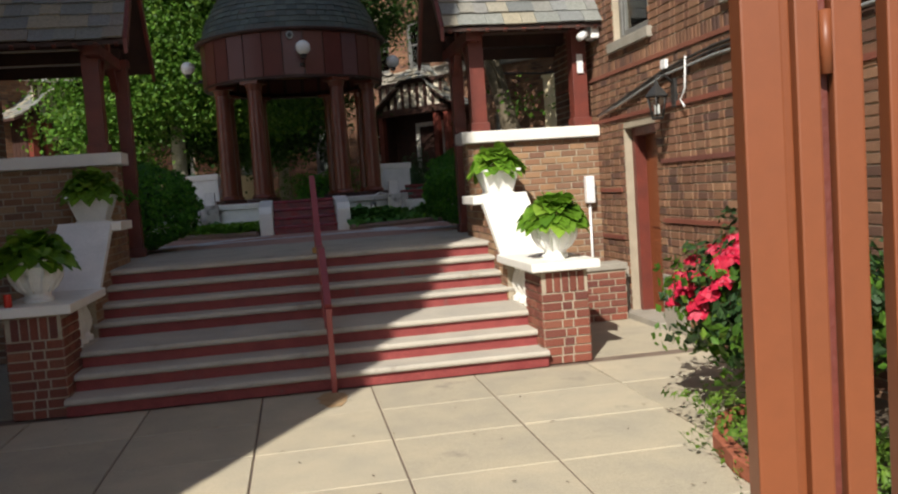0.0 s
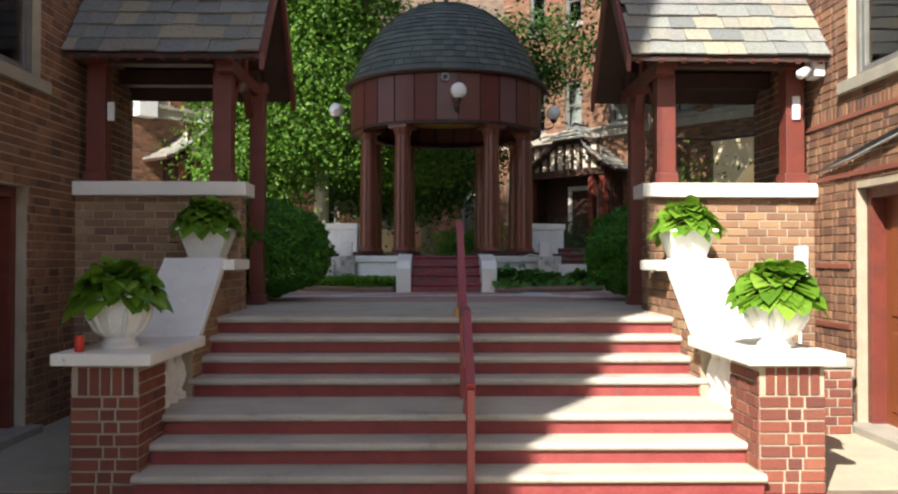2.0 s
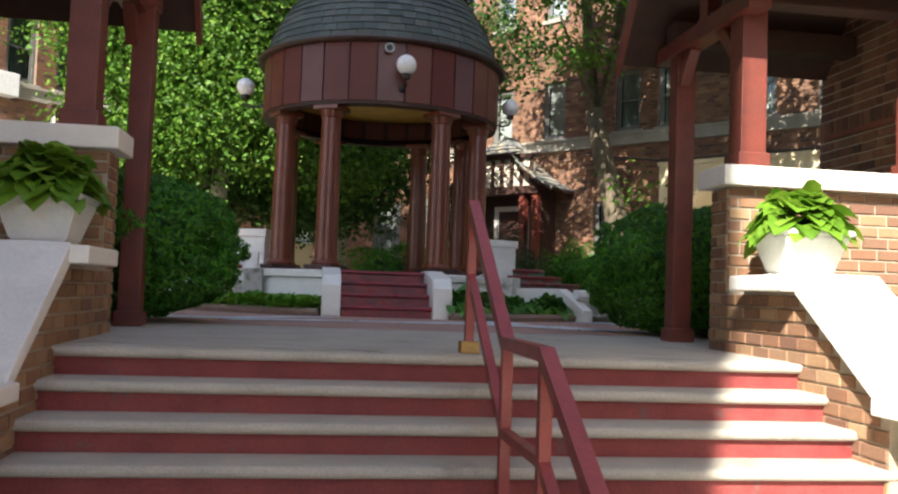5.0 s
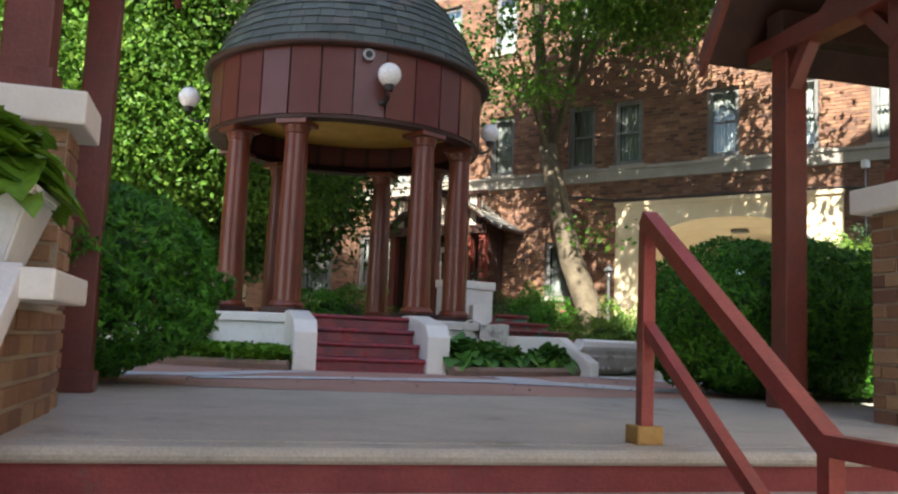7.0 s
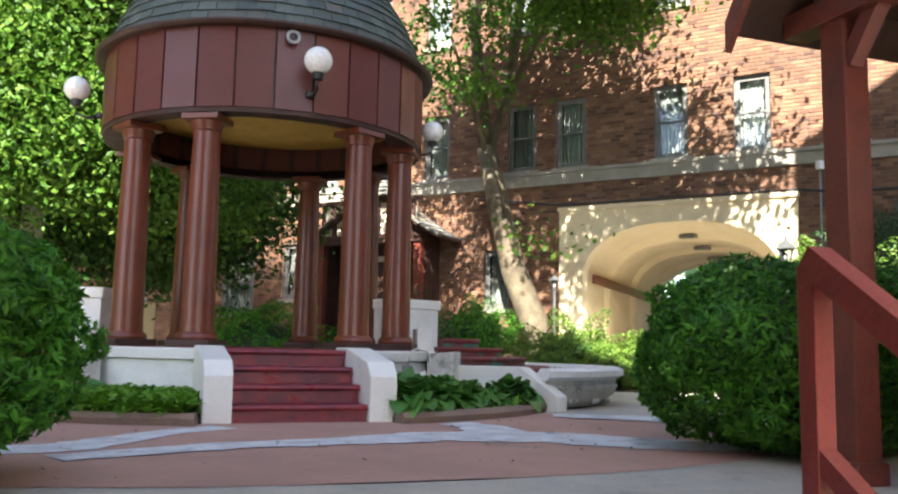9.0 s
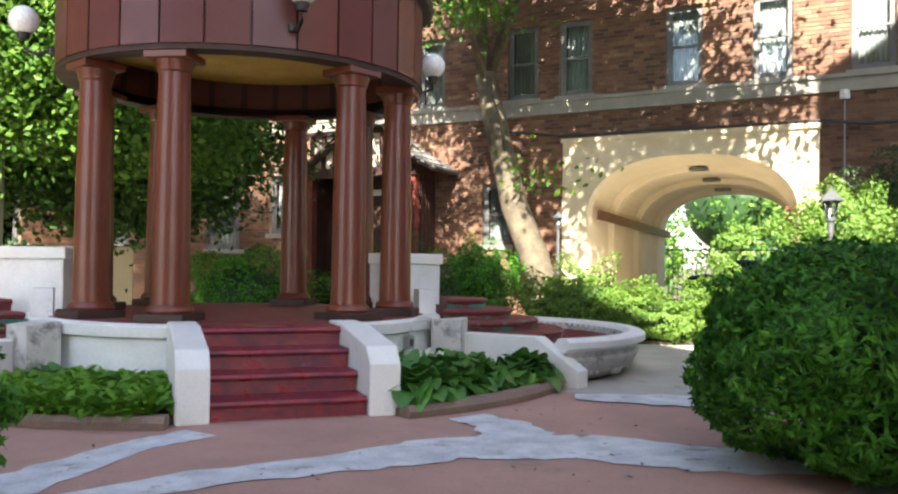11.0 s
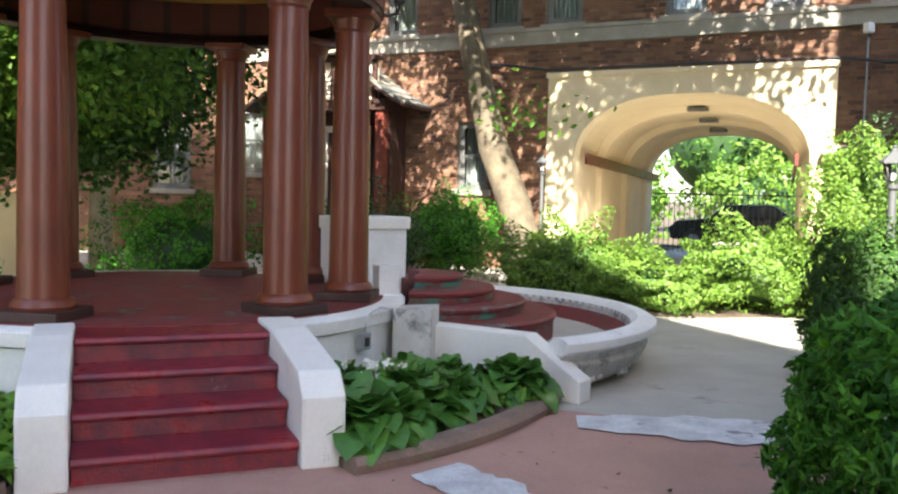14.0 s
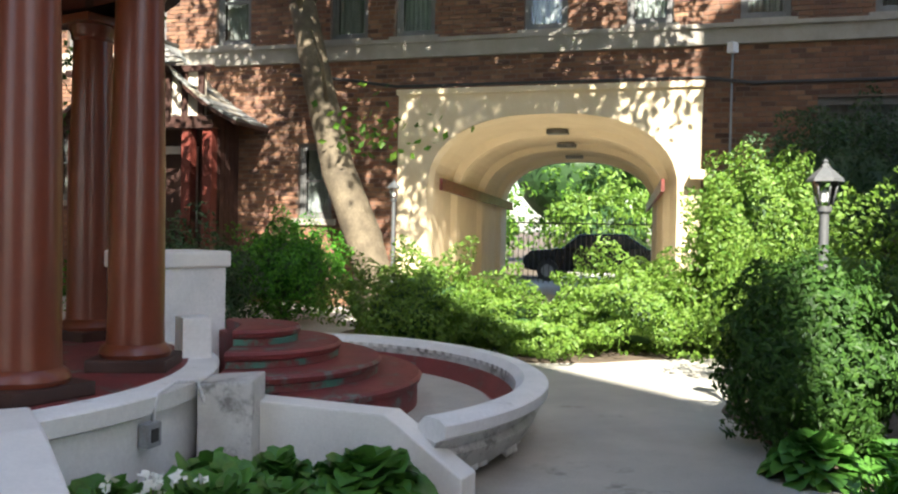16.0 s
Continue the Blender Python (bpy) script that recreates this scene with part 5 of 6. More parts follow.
# ---- hedges and shrubs ----
def blob_leaves(centre, radii, n, seed, lump=0.18, inner=0.35, boxy=1.0, tuft=0.0):
    """Places and outward ways for leaves over a lumpy mound."""
    g = np.random.default_rng(seed)
    v = g.normal(0, 1, (n, 3))
    v /= np.linalg.norm(v, axis=1)[:, None]
    k = np.zeros(n)
    ph = g.uniform(0, 6.28, (7, 3))
    fr = g.uniform(1.5, 10.5, (7, 3))
    for p, q in zip(ph, fr):
        k += np.prod(np.sin(v * q + p), axis=1)
    if tuft:
        tips = g.normal(0, 1, (420, 3))
        tips /= np.linalg.norm(tips, axis=1)[:, None]
        near = np.concatenate([np.max(part_v @ tips.T, axis=1) for part_v in np.array_split(v, 24)])
        k += tuft / lump * (1.0 - np.minimum(np.arccos(np.clip(near, -1, 1)) / 0.085, 1.8))
    rad = 1 + lump * k - inner * g.random(n) ** 3
    if boxy != 1.0:
        v = v / (np.sum(np.abs(v) ** (2 * boxy), axis=1) ** (0.5 / boxy))[:, None]
    return np.asarray(centre) + v * rad[:, None] * np.asarray(radii), v / np.asarray(radii)


def shrub(name, centre, radii, n, size, material, label, group="", seed=1, lump=0.18, stems=5, slim=0.5, droop=0.2, category="shrub", inner=0.35, boxy=1.0, tuft=0.0):
    x, y, z = centre
    t = thing(name, (x, y, L), label, category, group)
    c, o = blob_leaves(centre, radii, n, seed, lump, inner, boxy, tuft)
    keep = c[:, 2] > L + 0.03
    leaf_cloud("leaves", c[keep], o[keep], size, material, t, droop=droop, slim=slim)
    loc = random.Random(seed)
    for i in range(stems):
        a = loc.uniform(0, 6.28)
        q = (x + math.cos(a) * radii[0] * 0.5, y + math.sin(a) * radii[1] * 0.5, z + radii[2] * 0.4)
        tube("stem", [(x + 0.1 * math.cos(a), y + 0.1 * math.sin(a), L), ((x + q[0]) / 2, (y + q[1]) / 2, (L + q[2]) / 2 + 0.1), q], [0.03, 0.022, 0.01], BARK, t, 6)
    # dark ball added inside the leaves, standing in for the shade between them
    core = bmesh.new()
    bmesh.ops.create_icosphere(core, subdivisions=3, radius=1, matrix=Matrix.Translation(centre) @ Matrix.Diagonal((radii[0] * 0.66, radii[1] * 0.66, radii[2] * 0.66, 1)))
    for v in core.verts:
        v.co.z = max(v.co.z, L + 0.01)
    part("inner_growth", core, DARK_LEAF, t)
    return t


shrub("hedge", (3.30, 5.93, 1.74), (1.22, 0.90, 0.66), 30000, 0.075, HEDGE, "dense rounded evergreen hedge beside the landing", "landing hedges", 21, 0.05, 6, 0.35, category="hedge", inner=0.2, boxy=1.2, tuft=0.05)
shrub("hedge", (-2.55, 5.5, 1.76), (1.1, 0.95, 0.64), 26000, 0.075, HEDGE, "dense rounded evergreen hedge beside the landing", "landing hedges", 22, 0.05, 6, 0.35, category="hedge", inner=0.2, boxy=1.2, tuft=0.05)
shrub("hedge", (5.7, 6.6, 1.7), (1.3, 1.2, 0.62), 14000, 0.085, HEDGE, "dense rounded evergreen hedge beside the landing", "landing hedges", 23, 0.08, 6, 0.35, category="hedge", inner=0.2, boxy=1.2, tuft=0.05)
sun_label = "sunlit yellow-green loose shrub by the path"
shrub("shrub", (6.35, 15.3, 1.5), (1.1, 1.0, 0.7), 17100, 0.07, SHRUB, sun_label, "path shrubs", 31, 0.25)
shrub("shrub", (6.9, 14.0, 1.38), (0.85, 0.9, 0.42), 15200, 0.07, SHRUB, sun_label, "path shrubs", 32, 0.28)
shrub("shrub", (8.6, 13.6, 1.5), (1.1, 1.0, 0.66), 20900, 0.07, SHRUB, sun_label, "path shrubs", 33, 0.25)
shrub("shrub", (9.5, 12.4, 1.9), (1.1, 1.0, 1.05), 20900, 0.07, SHRUB, sun_label, "path shrubs", 34, 0.3)
shrub("shrub", (9.5, 12.5, 2.5), (0.8, 0.8, 0.95), 17100, 0.07, SHRUB, "tall sunlit yellow-green shrub behind the lamp post", "path shrubs", 35, 0.24)
shrub("shrub", (8.4, 10.6, 1.75), (1.0, 1.0, 1.0), 17100, 0.07, SHRUB, sun_label, "path shrubs", 36, 0.3)
# this shrub's shade is in its darker leaf colour
shrub("shrub", (5.86, 9.2, 1.70), (0.60, 0.58, 0.72), 15000, 0.06, SHADED_LEAF, "green upright shrub at the bend of the path, leaves darkened as shade", "path shrubs", 37, 0.14)
shrub("shrub", (12.0, 13.0, 3.1), (1.5, 1.3, 1.25), 22800, 0.07, DARK_LEAF, "tall dark evergreen shrub against the wall", "wall shrubs", 38, 0.25)
shrub("shrub", (5.5, 18.0, 1.9), (0.85, 0.85, 0.7), 15200, 0.07, HEDGE, "round green shrub near the tree", "wall shrubs", 39, 0.2)
shrub("shrub", (3.4, 16.6, 1.75), (1.0, 0.9, 0.75), 11400, 0.07, DARK_LEAF, "dark green shrub behind the rotunda", "back shrubs", 40, 0.25)
shrub("shrub", (0.9, 17.3, 1.7), (1.1, 0.9, 0.75), 11400, 0.07, HEDGE, "green shrub behind the rotunda", "back shrubs", 41, 0.25)
shrub("shrub", (-2.4, 15.2, 1.7), (0.9, 0.8, 0.7), 11400, 0.07, DARK_LEAF, "dark green shrub behind the rotunda", "back shrubs", 42, 0.25)
shrub("shrub", (-4.6, 12.6, 1.75), (1.2, 1.0, 0.8), 15200, 0.07, SHRUB, "sunlit yellow-green shrub beside the rotunda", "back shrubs", 43, 0.25)
hosta_plant(5.3, 8.75, L, 0.5, label="low hosta at the edge of the paving")
hosta_plant(5.75, 8.5, L, 0.42, label="low hosta at the edge of the paving")
for name, outline in (("planting_bed_soil", [(5.3, 5.2), (12, 5.2), (12, 12), (9.5, 12.0), (7.6, 11.2), (6.4, 10.4), (5.75, 9.4), (5.3, 8.3)]), ("shrub_bed_soil", [(5.4, 14.7), (6.2, 13.5), (7.2, 12.95), (8.6, 12.8), (9.7, 13.6), (8.2, 16.4), (6.2, 17.0), (5.1, 16.0)])):
    setting(prism(name, outline, "z", L - 0.05, L + 0.014, EARTH), "earth bed with shrubs beside the path", "flower bed")


wf = thing("white_flowers", (1.5, 9.45, L), "small white flowers among the hostas", "flowers")
g = np.random.default_rng(91)
c = np.stack([1.45 + g.normal(0, 0.12, 60), 9.3 + g.normal(0, 0.08, 60), L + 0.36 + g.normal(0, 0.03, 60)], 1)
for k in range(0, 60, 6):
    leaf_cloud("blossom", c[k] + g.normal(0, 0.016, (6, 3)), np.tile((0, -0.3, 1.0), (6, 1)), 0.05, PETAL_W, wf, slim=0.8)
for p in c[::6]:
    tube("stem", [(p[0], p[1], L + 0.06), tuple(p)], 0.004, GRASS, wf, 5)


# ---- trees ----
def tree(name, trunk, limbs, crown, n, leaf, label, seed, material=TREE_LEAF, per=90, bark=BARK):
    """A trunk and limbs given as points with radii; leaf clumps inside the crown's ellipsoids."""
    t = thing(name, trunk[0][:3], label, "tree")
    tube("trunk", [p[:3] for p in trunk], [p[3] for p in trunk], bark, t, 14)
    for lb in limbs:
        tube("limb", [p[:3] for p in lb], [p[3] for p in lb], bark, t, 8)
    g = np.random.default_rng(seed)
    cs, os_ = [], []
    for (cx, cy, cz), (rx, ry, rz), share in crown:
        m = int(n * share / per)
        for i in range(m):
            v = g.normal(0, 1, 3)
            v /= np.linalg.norm(v)
            rr = g.random() ** 0.4
            c = np.array((cx, cy, cz)) + v * rr * np.array((rx, ry, rz))
            s = g.uniform(0.25, 0.6)
            q = g.normal(0, s, (per, 3)) * np.array((1, 1, 0.55))
            cs.append(c + q)
            os_.append(np.tile((0, 0, 1.0), (per, 1)) + 0.5 * v)
    leaf_cloud("crown", np.concatenate(cs), np.concatenate(os_), leaf, material, t, droop=0.35, spread=0.8, slim=0.62)
    return t


tree("plane_tree", [(7.68, 19.0, L - 0.05, 0.52), (7.6, 19.1, 1.6, 0.38), (7.44, 19.25, 2.4, 0.33), (7.05, 19.55, 3.6, 0.30), (6.78, 19.9, 5.2, 0.27), (6.55, 20.12, 6.6, 0.24)],
     [[(6.55, 20.12, 6.4, 0.2), (6.4, 20.3, 8.5, 0.16), (6.2, 20.5, 11, 0.11), (6.3, 20.3, 13.0, 0.04)],
      [(6.55, 20.12, 6.3, 0.17), (6.95, 19.65, 8.0, 0.13), (7.15, 19.4, 10.4, 0.10), (7.5, 19.0, 12.5, 0.04)],
      [(6.6, 20.05, 6.2, 0.07), (5.9, 19.6, 7.6, 0.05), (5.2, 19.0, 8.8, 0.03)],
      # invented bough out to the added shading lobes
      [(6.95, 19.65, 8.0, 0.08), (7.5, 17.8, 9.8, 0.06), (7.4, 15.0, 10.2, 0.045), (6.6, 12.8, 9.6, 0.02)],
      [(6.9, 19.7, 4.6, 0.05), (6.6, 19.3, 5.4, 0.035), (6.2, 18.9, 5.9, 0.02)]],
     # lobes at y 12 to 15, mostly out of view, are added to cast dapples
     [((6.4, 16.4, 11.6), (3.0, 2.4, 1.7), 0.27), ((7.9, 14.7, 9.6), (1.5, 1.4, 0.8), 0.10), ((6.2, 12.9, 9.5), (2.4, 1.9, 0.9), 0.19), ((8.1, 12.3, 9.6), (1.7, 1.6, 0.8), 0.10), ((4.2, 17.0, 11.4), (2.0, 1.8, 1.2), 0.14), ((7.4, 16.4, 9.0), (1.6, 1.3, 0.6), 0.12), ((6.4, 19.4, 9.6), (1.8, 1.0, 0.9), 0.05), ((5.7, 19.0, 7.8), (0.9, 0.6, 0.5), 0.02), ((4.3, 14.4, 10.9), (2.4, 1.9, 1.0), 0.12), ((7.6, 19.1, 4.4), (0.25, 0.25, 0.6), 0.005)],
     27000, 0.17, "leaning mottled plane tree before the brick wall", 51, TREE_LEAF, 55)
tree("maple_tree", [(-3.0, 16.6, L - 0.05, 0.26), (-2.95, 16.5, 2.6, 0.19), (-2.9, 16.3, 4.2, 0.17), (-2.9, 16.0, 6.5, 0.13)],
     [[(-2.9, 16.3, 4.0, 0.10), (-2.0, 15.6, 4.9, 0.07), (-0.6, 15.4, 5.0, 0.03)],
      [(-2.9, 16.2, 4.6, 0.10), (-3.6, 15.6, 6.2, 0.07), (-4.2, 15.2, 7.6, 0.03)],
      [(-2.9, 16.0, 6.0, 0.10), (-2.2, 15.4, 8.0, 0.07), (-1.6, 15.1, 9.8, 0.03)],
      [(-2.9, 16.0, 6.2, 0.10), (-3.2, 15.6, 8.6, 0.07), (-3.0, 15.3, 11, 0.03)]],
     # the last, highest lobe is unseen, added to shade the north wall
     [((-2.9, 15.2, 7.8), (1.9, 1.7, 3.3), 0.55), ((-2.5, 15.2, 5.0), (1.7, 1.1, 1.3), 0.26), ((-4.6, 16.2, 4.2), (1.3, 1.2, 1.9), 0.16), ((-5.0, 15.6, 7.6), (1.5, 1.4, 2.4), 0.25), ((-0.7, 15.5, 4.35), (1.3, 0.8, 0.8), 0.1), ((-2.4, 15.6, 11.6), (2.4, 2.0, 1.6), 0.15), ((-5.2, 16.5, 12.3), (3.0, 2.4, 1.8), 0.22)],
     88000, 0.12, "large leafy tree with a pale flaking trunk beside the rotunda", 52, TREE_LEAF, 80, PALE_BARK)


# leaves coloured darker to stand for the shade behind the rotunda
tree("back_tree", [(-0.2, 19.6, L - 0.05, 0.24), (-0.25, 19.5, 2.4, 0.17), (-0.1, 19.3, 4.6, 0.14), (0.2, 19.0, 7.0, 0.09)],
     [[(-0.1, 19.3, 4.2, 0.08), (1.0, 18.6, 5.6, 0.05), (2.0, 18.2, 6.4, 0.02)], [(-0.1, 19.3, 4.6, 0.08), (-1.2, 18.6, 6.0, 0.05), (-2.0, 18.3, 7.0, 0.02)],
      [(0.05, 19.15, 5.2, 0.07), (1.8, 18.3, 6.2, 0.05), (3.2, 17.7, 7.0, 0.02)]],
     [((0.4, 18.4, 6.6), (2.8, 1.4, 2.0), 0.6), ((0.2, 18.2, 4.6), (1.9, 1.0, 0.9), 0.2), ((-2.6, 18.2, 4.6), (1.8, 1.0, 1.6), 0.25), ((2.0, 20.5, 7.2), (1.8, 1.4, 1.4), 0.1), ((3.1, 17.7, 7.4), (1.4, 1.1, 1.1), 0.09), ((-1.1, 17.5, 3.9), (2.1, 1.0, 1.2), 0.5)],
     36000, 0.13, "leafy tree with a pale trunk behind the rotunda", 53, SHADED_LEAF, 80, PALE_BARK)


# ---- half-timbered entrances on the court walls ----
def timbered_entrance(side, ds):
    """A porch in dark timber and plaster under a swept slate roof, standing out from the diagonal wall."""
    def M(s, off, z):
        p = WALL_O + WALL_D * (s + ds) + WALL_N * off
        return (CX + side * (p.x - CX), p.y, z)
    e = thing("timbered_entrance", M(-5.1, 0.5, L), "half-timbered entrance porch with a swept slate roof", "porch", "court entrances")
    s0, s1, f = -6.75, -3.42, 0.95

    def slab(name, s_a, s_b, o_a, o_b, z_a, z_b, material, parent=e):
        vs = [M(s, o, z) for s in (s_a, s_b) for o in (o_a, o_b) for z in (z_a, z_b)]
        return raw(name, vs, [(0, 1, 3, 2), (4, 6, 7, 5), (0, 4, 5, 1), (2, 3, 7, 6), (0, 2, 6, 4), (1, 5, 7, 3)], material, parent)
    for s in (s0 + 0.1, -4.0, s1 - 0.12):
        slab("post", s - 0.1, s + 0.1, f - 0.25, f - 0.05, L, 4.45, TIMBER)
    slab("side_wall", s0, s0 + 0.12, 0, f - 0.25, L, 4.7, TIMBER_DARK)
    slab("side_wall", s1 - 0.12, s1, 0, f - 0.25, L, 4.7, TIMBER_DARK)
    for i in range(4):
        slab("side_plank", s1, s1 + 0.03, 0.02 + 0.17 * i, 0.17 + 0.17 * i, L, 4.6, TIMBER_DARK)
    slab("back_wall", s0 + 0.12, s1 - 0.12, 0.05, 0.12, L, 4.7, TIMBER_DARK)
    slab("lintel", s0 - 0.05, s1 + 0.05, f - 0.28, f + 0.02, 4.42, 4.65, TIMBER_DARK)
    slab("door_frame", -5.55, -5.4, 0.12, 0.22, L, 4.15, WHITE)
    slab("door_head", -5.4, -4.4, 0.12, 0.22, 4.0, 4.15, WHITE)
    slab("door_frame", -4.4, -4.25, 0.12, 0.22, L, 4.15, WHITE)
    slab("door_leaf", -5.4, -4.4, 0.13, 0.17, L, 4.0, TIMBER_DARK)
    slab("plaster_panel", s0 + 0.15, s1 - 0.2, f - 0.14, f - 0.06, 4.65, 5.5, STUCCO_W)
    n = 9
    for i in range(n):
        s = s0 + 0.2 + (s1 - s0 - 0.45) * i / (n - 1)
        slab("stud", s - 0.06, s + 0.06, f - 0.06, f - 0.01, 4.65, 5.5, TIMBER_DARK)
    slab("gable_beam", s0, s1, f - 0.1, f + 0.04, 5.48, 5.6, TIMBER_DARK)
    # swept roof: rows of slates on both slopes and a small hip in front
    ridge_s, ridge_z = -4.85, 6.15
    loc = random.Random(9)

    def slope_line(way):
        end = s0 - 0.4 if way < 0 else s1 + 0.68
        pts = []
        for i in range(9):
            k = i / 8
            pts.append((end + (ridge_s - end) * k, 4.5 + (ridge_z - 4.5) * (0.55 * k + 0.45 * k * k)))
        return pts
    for way in (-1, 1):
        pts = slope_line(way)
        front = [f + 0.25 - max(0.0, i - 4.5) * 0.16 for i in range(9)]
        vs, fs = [], []
        for th in (0, -0.07):
            for i, (s, z) in enumerate(pts):
                vs += [M(s, 0, z + th), M(s, front[i], z + th)]
        for i in range(8):
            fs += [(2 * i, 2 * i + 1, 2 * i + 3, 2 * i + 2), (18 + 2 * i, 20 + 2 * i, 21 + 2 * i, 19 + 2 * i), (2 * i + 1, 19 + 2 * i, 21 + 2 * i, 2 * i + 3)]
        fs += [(0, 18, 19, 1)]
        raw("roof_deck", vs, fs, TIMBER_DARK, e)
        for i in range(8):
            o = 0.0
            (sa, za), (sb, zb) = pts[i], pts[i + 1]
            while o < front[i]:
                w = loc.uniform(0.18, 0.34)
                o1 = min(o + w - 0.006, front[i])
                if o1 - o > 0.05:
                    lo = 0.045 + loc.uniform(0, 0.02)
                    sb2, zb2 = sb + (sb - sa) * 0.2, zb + (zb - za) * 0.2
                    v = [M(sa, o, za + lo), M(sa, o1, za + lo), M(sb2, o1, zb2 + 0.012), M(sb2, o, zb2 + 0.012), M(sa, o, za + 0.01), M(sa, o1, za + 0.01)]
                    raw("slate", v, [(0, 1, 2, 3), (4, 5, 1, 0), (4, 0, 3), (1, 5, 2)], SLATE, e)
                o += w
    for i in range(4):
        k0, k1 = i / 4, (i + 1) / 4
        za, zb = 5.6 + 0.55 * k0, 5.6 + 0.55 * k1
        oa, ob_ = f + 0.25 - 0.56 * k0, f + 0.25 - 0.56 * k1
        ha, hb = 0.95 * (1 - k0) + 0.04, 0.95 * (1 - k1) + 0.04
        m = max(2, int(ha * 2 / 0.26))
        for j in range(m):
            sa, sb = ridge_s - ha + 2 * ha * j / m, ridge_s - ha + 2 * ha * (j + 0.97) / m
            ta, tb = ridge_s + (sa - ridge_s) * hb / ha, ridge_s + (sb - ridge_s) * hb / ha
            raw("slate", [M(sa, oa + 0.03, za + 0.03), M(sb, oa + 0.03, za + 0.03), M(tb, ob_, zb + 0.01), M(ta, ob_, zb + 0.01), M(sa, oa, za), M(sb, oa, za)], [(0, 1, 2, 3), (4, 5, 1, 0), (4, 0, 3), (1, 5, 2)], SLATE, e)


timbered_entrance(1, 0.0)
timbered_entrance(-1, 3.5)


# ---- lamps, cables, boxes on the brick wall ----
def lantern(x, y, z, label):
    l = thing("wall_lantern", (x, y, z), label, "wall lamp", "wall lanterns")
    box("backplate", -0.02, 0.02, -0.05, 0.05, 0.12, 0.42, IRON, l, 0.006, m=pose(x, y, z))
    d = -1 if x > 0 else 1
    tube("arm", [(x, y, z + 0.36), (x + d * 0.1, y, z + 0.46), (x + d * 0.2, y, z + 0.45), (x + d * 0.2, y, z + 0.38)], 0.014, IRON, l)
    c = (x + d * 0.2, y, z)
    lathe("roof", [(0.13, 0.24), (0.125, 0.26), (0.07, 0.32), (0.03, 0.36), (0.02, 0.4), (0, 0.41)], IRON, l, 6, centre=c, smooth=False)
    lathe("base", [(0, 0), (0.06, 0.0), (0.075, 0.02), (0.06, 0.03), (0, 0.03)], IRON, l, 6, centre=c, smooth=False)
    g = lathe("glass", [(0.062, 0.03), (0.105, 0.24)], GLASS, l, 6, centre=c, smooth=False)
    g.visible_shadow = False
    for i in range(6):
        a = 2 * math.pi * i / 6
        tube("glazing_bar", [(c[0] + 0.064 * math.cos(a), y + 0.064 * math.sin(a), z + 0.03), (c[0] + 0.108 * math.cos(a), y + 0.108 * math.sin(a), z + 0.245)], 0.008, IRON, l, 5)
    lathe("bulb", [(0, 0.05), (0.03, 0.06), (0.03, 0.15), (0, 0.18)], GLOBE, l, 10, centre=c)


lantern(4.03, 0.93, 2.32, "black six-sided wall lantern on the sunlit brick")
lantern(-3.83, 0.9, 2.3, "black six-sided wall lantern on the shaded brick")
cable = thing("cable_run", (4.0, -1, 2.9), "grey conduits and dark cables along the brick wall", "cables")
for dz, r in ((0, 0.014), (0.06, 0.011), (0.11, 0.016)):
    tube("conduit", [(4.0, -9.0, 2.86 + dz), (4.0, -3.0, 2.83 + dz), (4.0, 0.0, 2.84 + dz * 0.8), (4.0, 1.1, 2.8 + dz * 0.5), (3.99, 2.4, 2.62 + dz * 0.4), (4.0, 3.2, 2.55)], r, IRON if dz else GREY_METAL, cable)
tube("drop_cable", [(3.99, 0.55, 2.92), (3.99, 0.6, 2.6), (3.99, 0.72, 2.5), (3.99, 0.62, 2.42)], 0.012, PANEL_WHITE, cable)
box("junction", 3.96, 4.0, 0.98, 1.1, 2.86, 2.96, PANEL_WHITE, cable, 0.006)
jb = box("electric_box", 3.95, 4.03, -0.95, -0.72, 2.55, 2.85, PANEL_WHITE, None, 0.01)
tagged(jb, "white electric box on the brick wall", "electric box")
mbox = thing("entry_intercom", (3.85, 3.2, 0.9), "white plastic box on a thin white pole", "intercom")
box("box", 3.80, 3.92, 3.22, 3.33, 1.42, 1.78, PANEL_WHITE, mbox, 0.02)
tube("pole", [(3.86, 3.3, 0.0), (3.86, 3.3, 1.45)], 0.018, PANEL_WHITE, mbox)
sec = thing("security_camera", (3.95, 3.2, 3.6), "white security camera and box under the porch eave", "camera")
box("mount", 3.92, 4.03, 3.05, 3.3, 3.55, 3.85, PANEL_WHITE, sec, 0.02)
tube("lens_body", [(3.86, 3.1, 3.62), (3.74, 2.98, 3.55)], 0.05, PANEL_WHITE, sec, 14)
lowp = thing("low_brick_wall", (3.3, 3.0, 0), "low brick wall with a stone coping behind the pier", "low wall")
box("core", 2.82, 3.9, 2.25, 2.55, 0, 0.62, MORTAR, lowp, 0)
box("coping", 2.8, 3.92, 2.22, 2.58, 0.622, 0.70, STONE, lowp, 0.01)
bricks(lowp, (2.82, 2.25, 0), (1, 0, 0), 1.08, 0, 0.62, [], BRICK_RED, near=(0, 2, 0, 1), flemish=False)
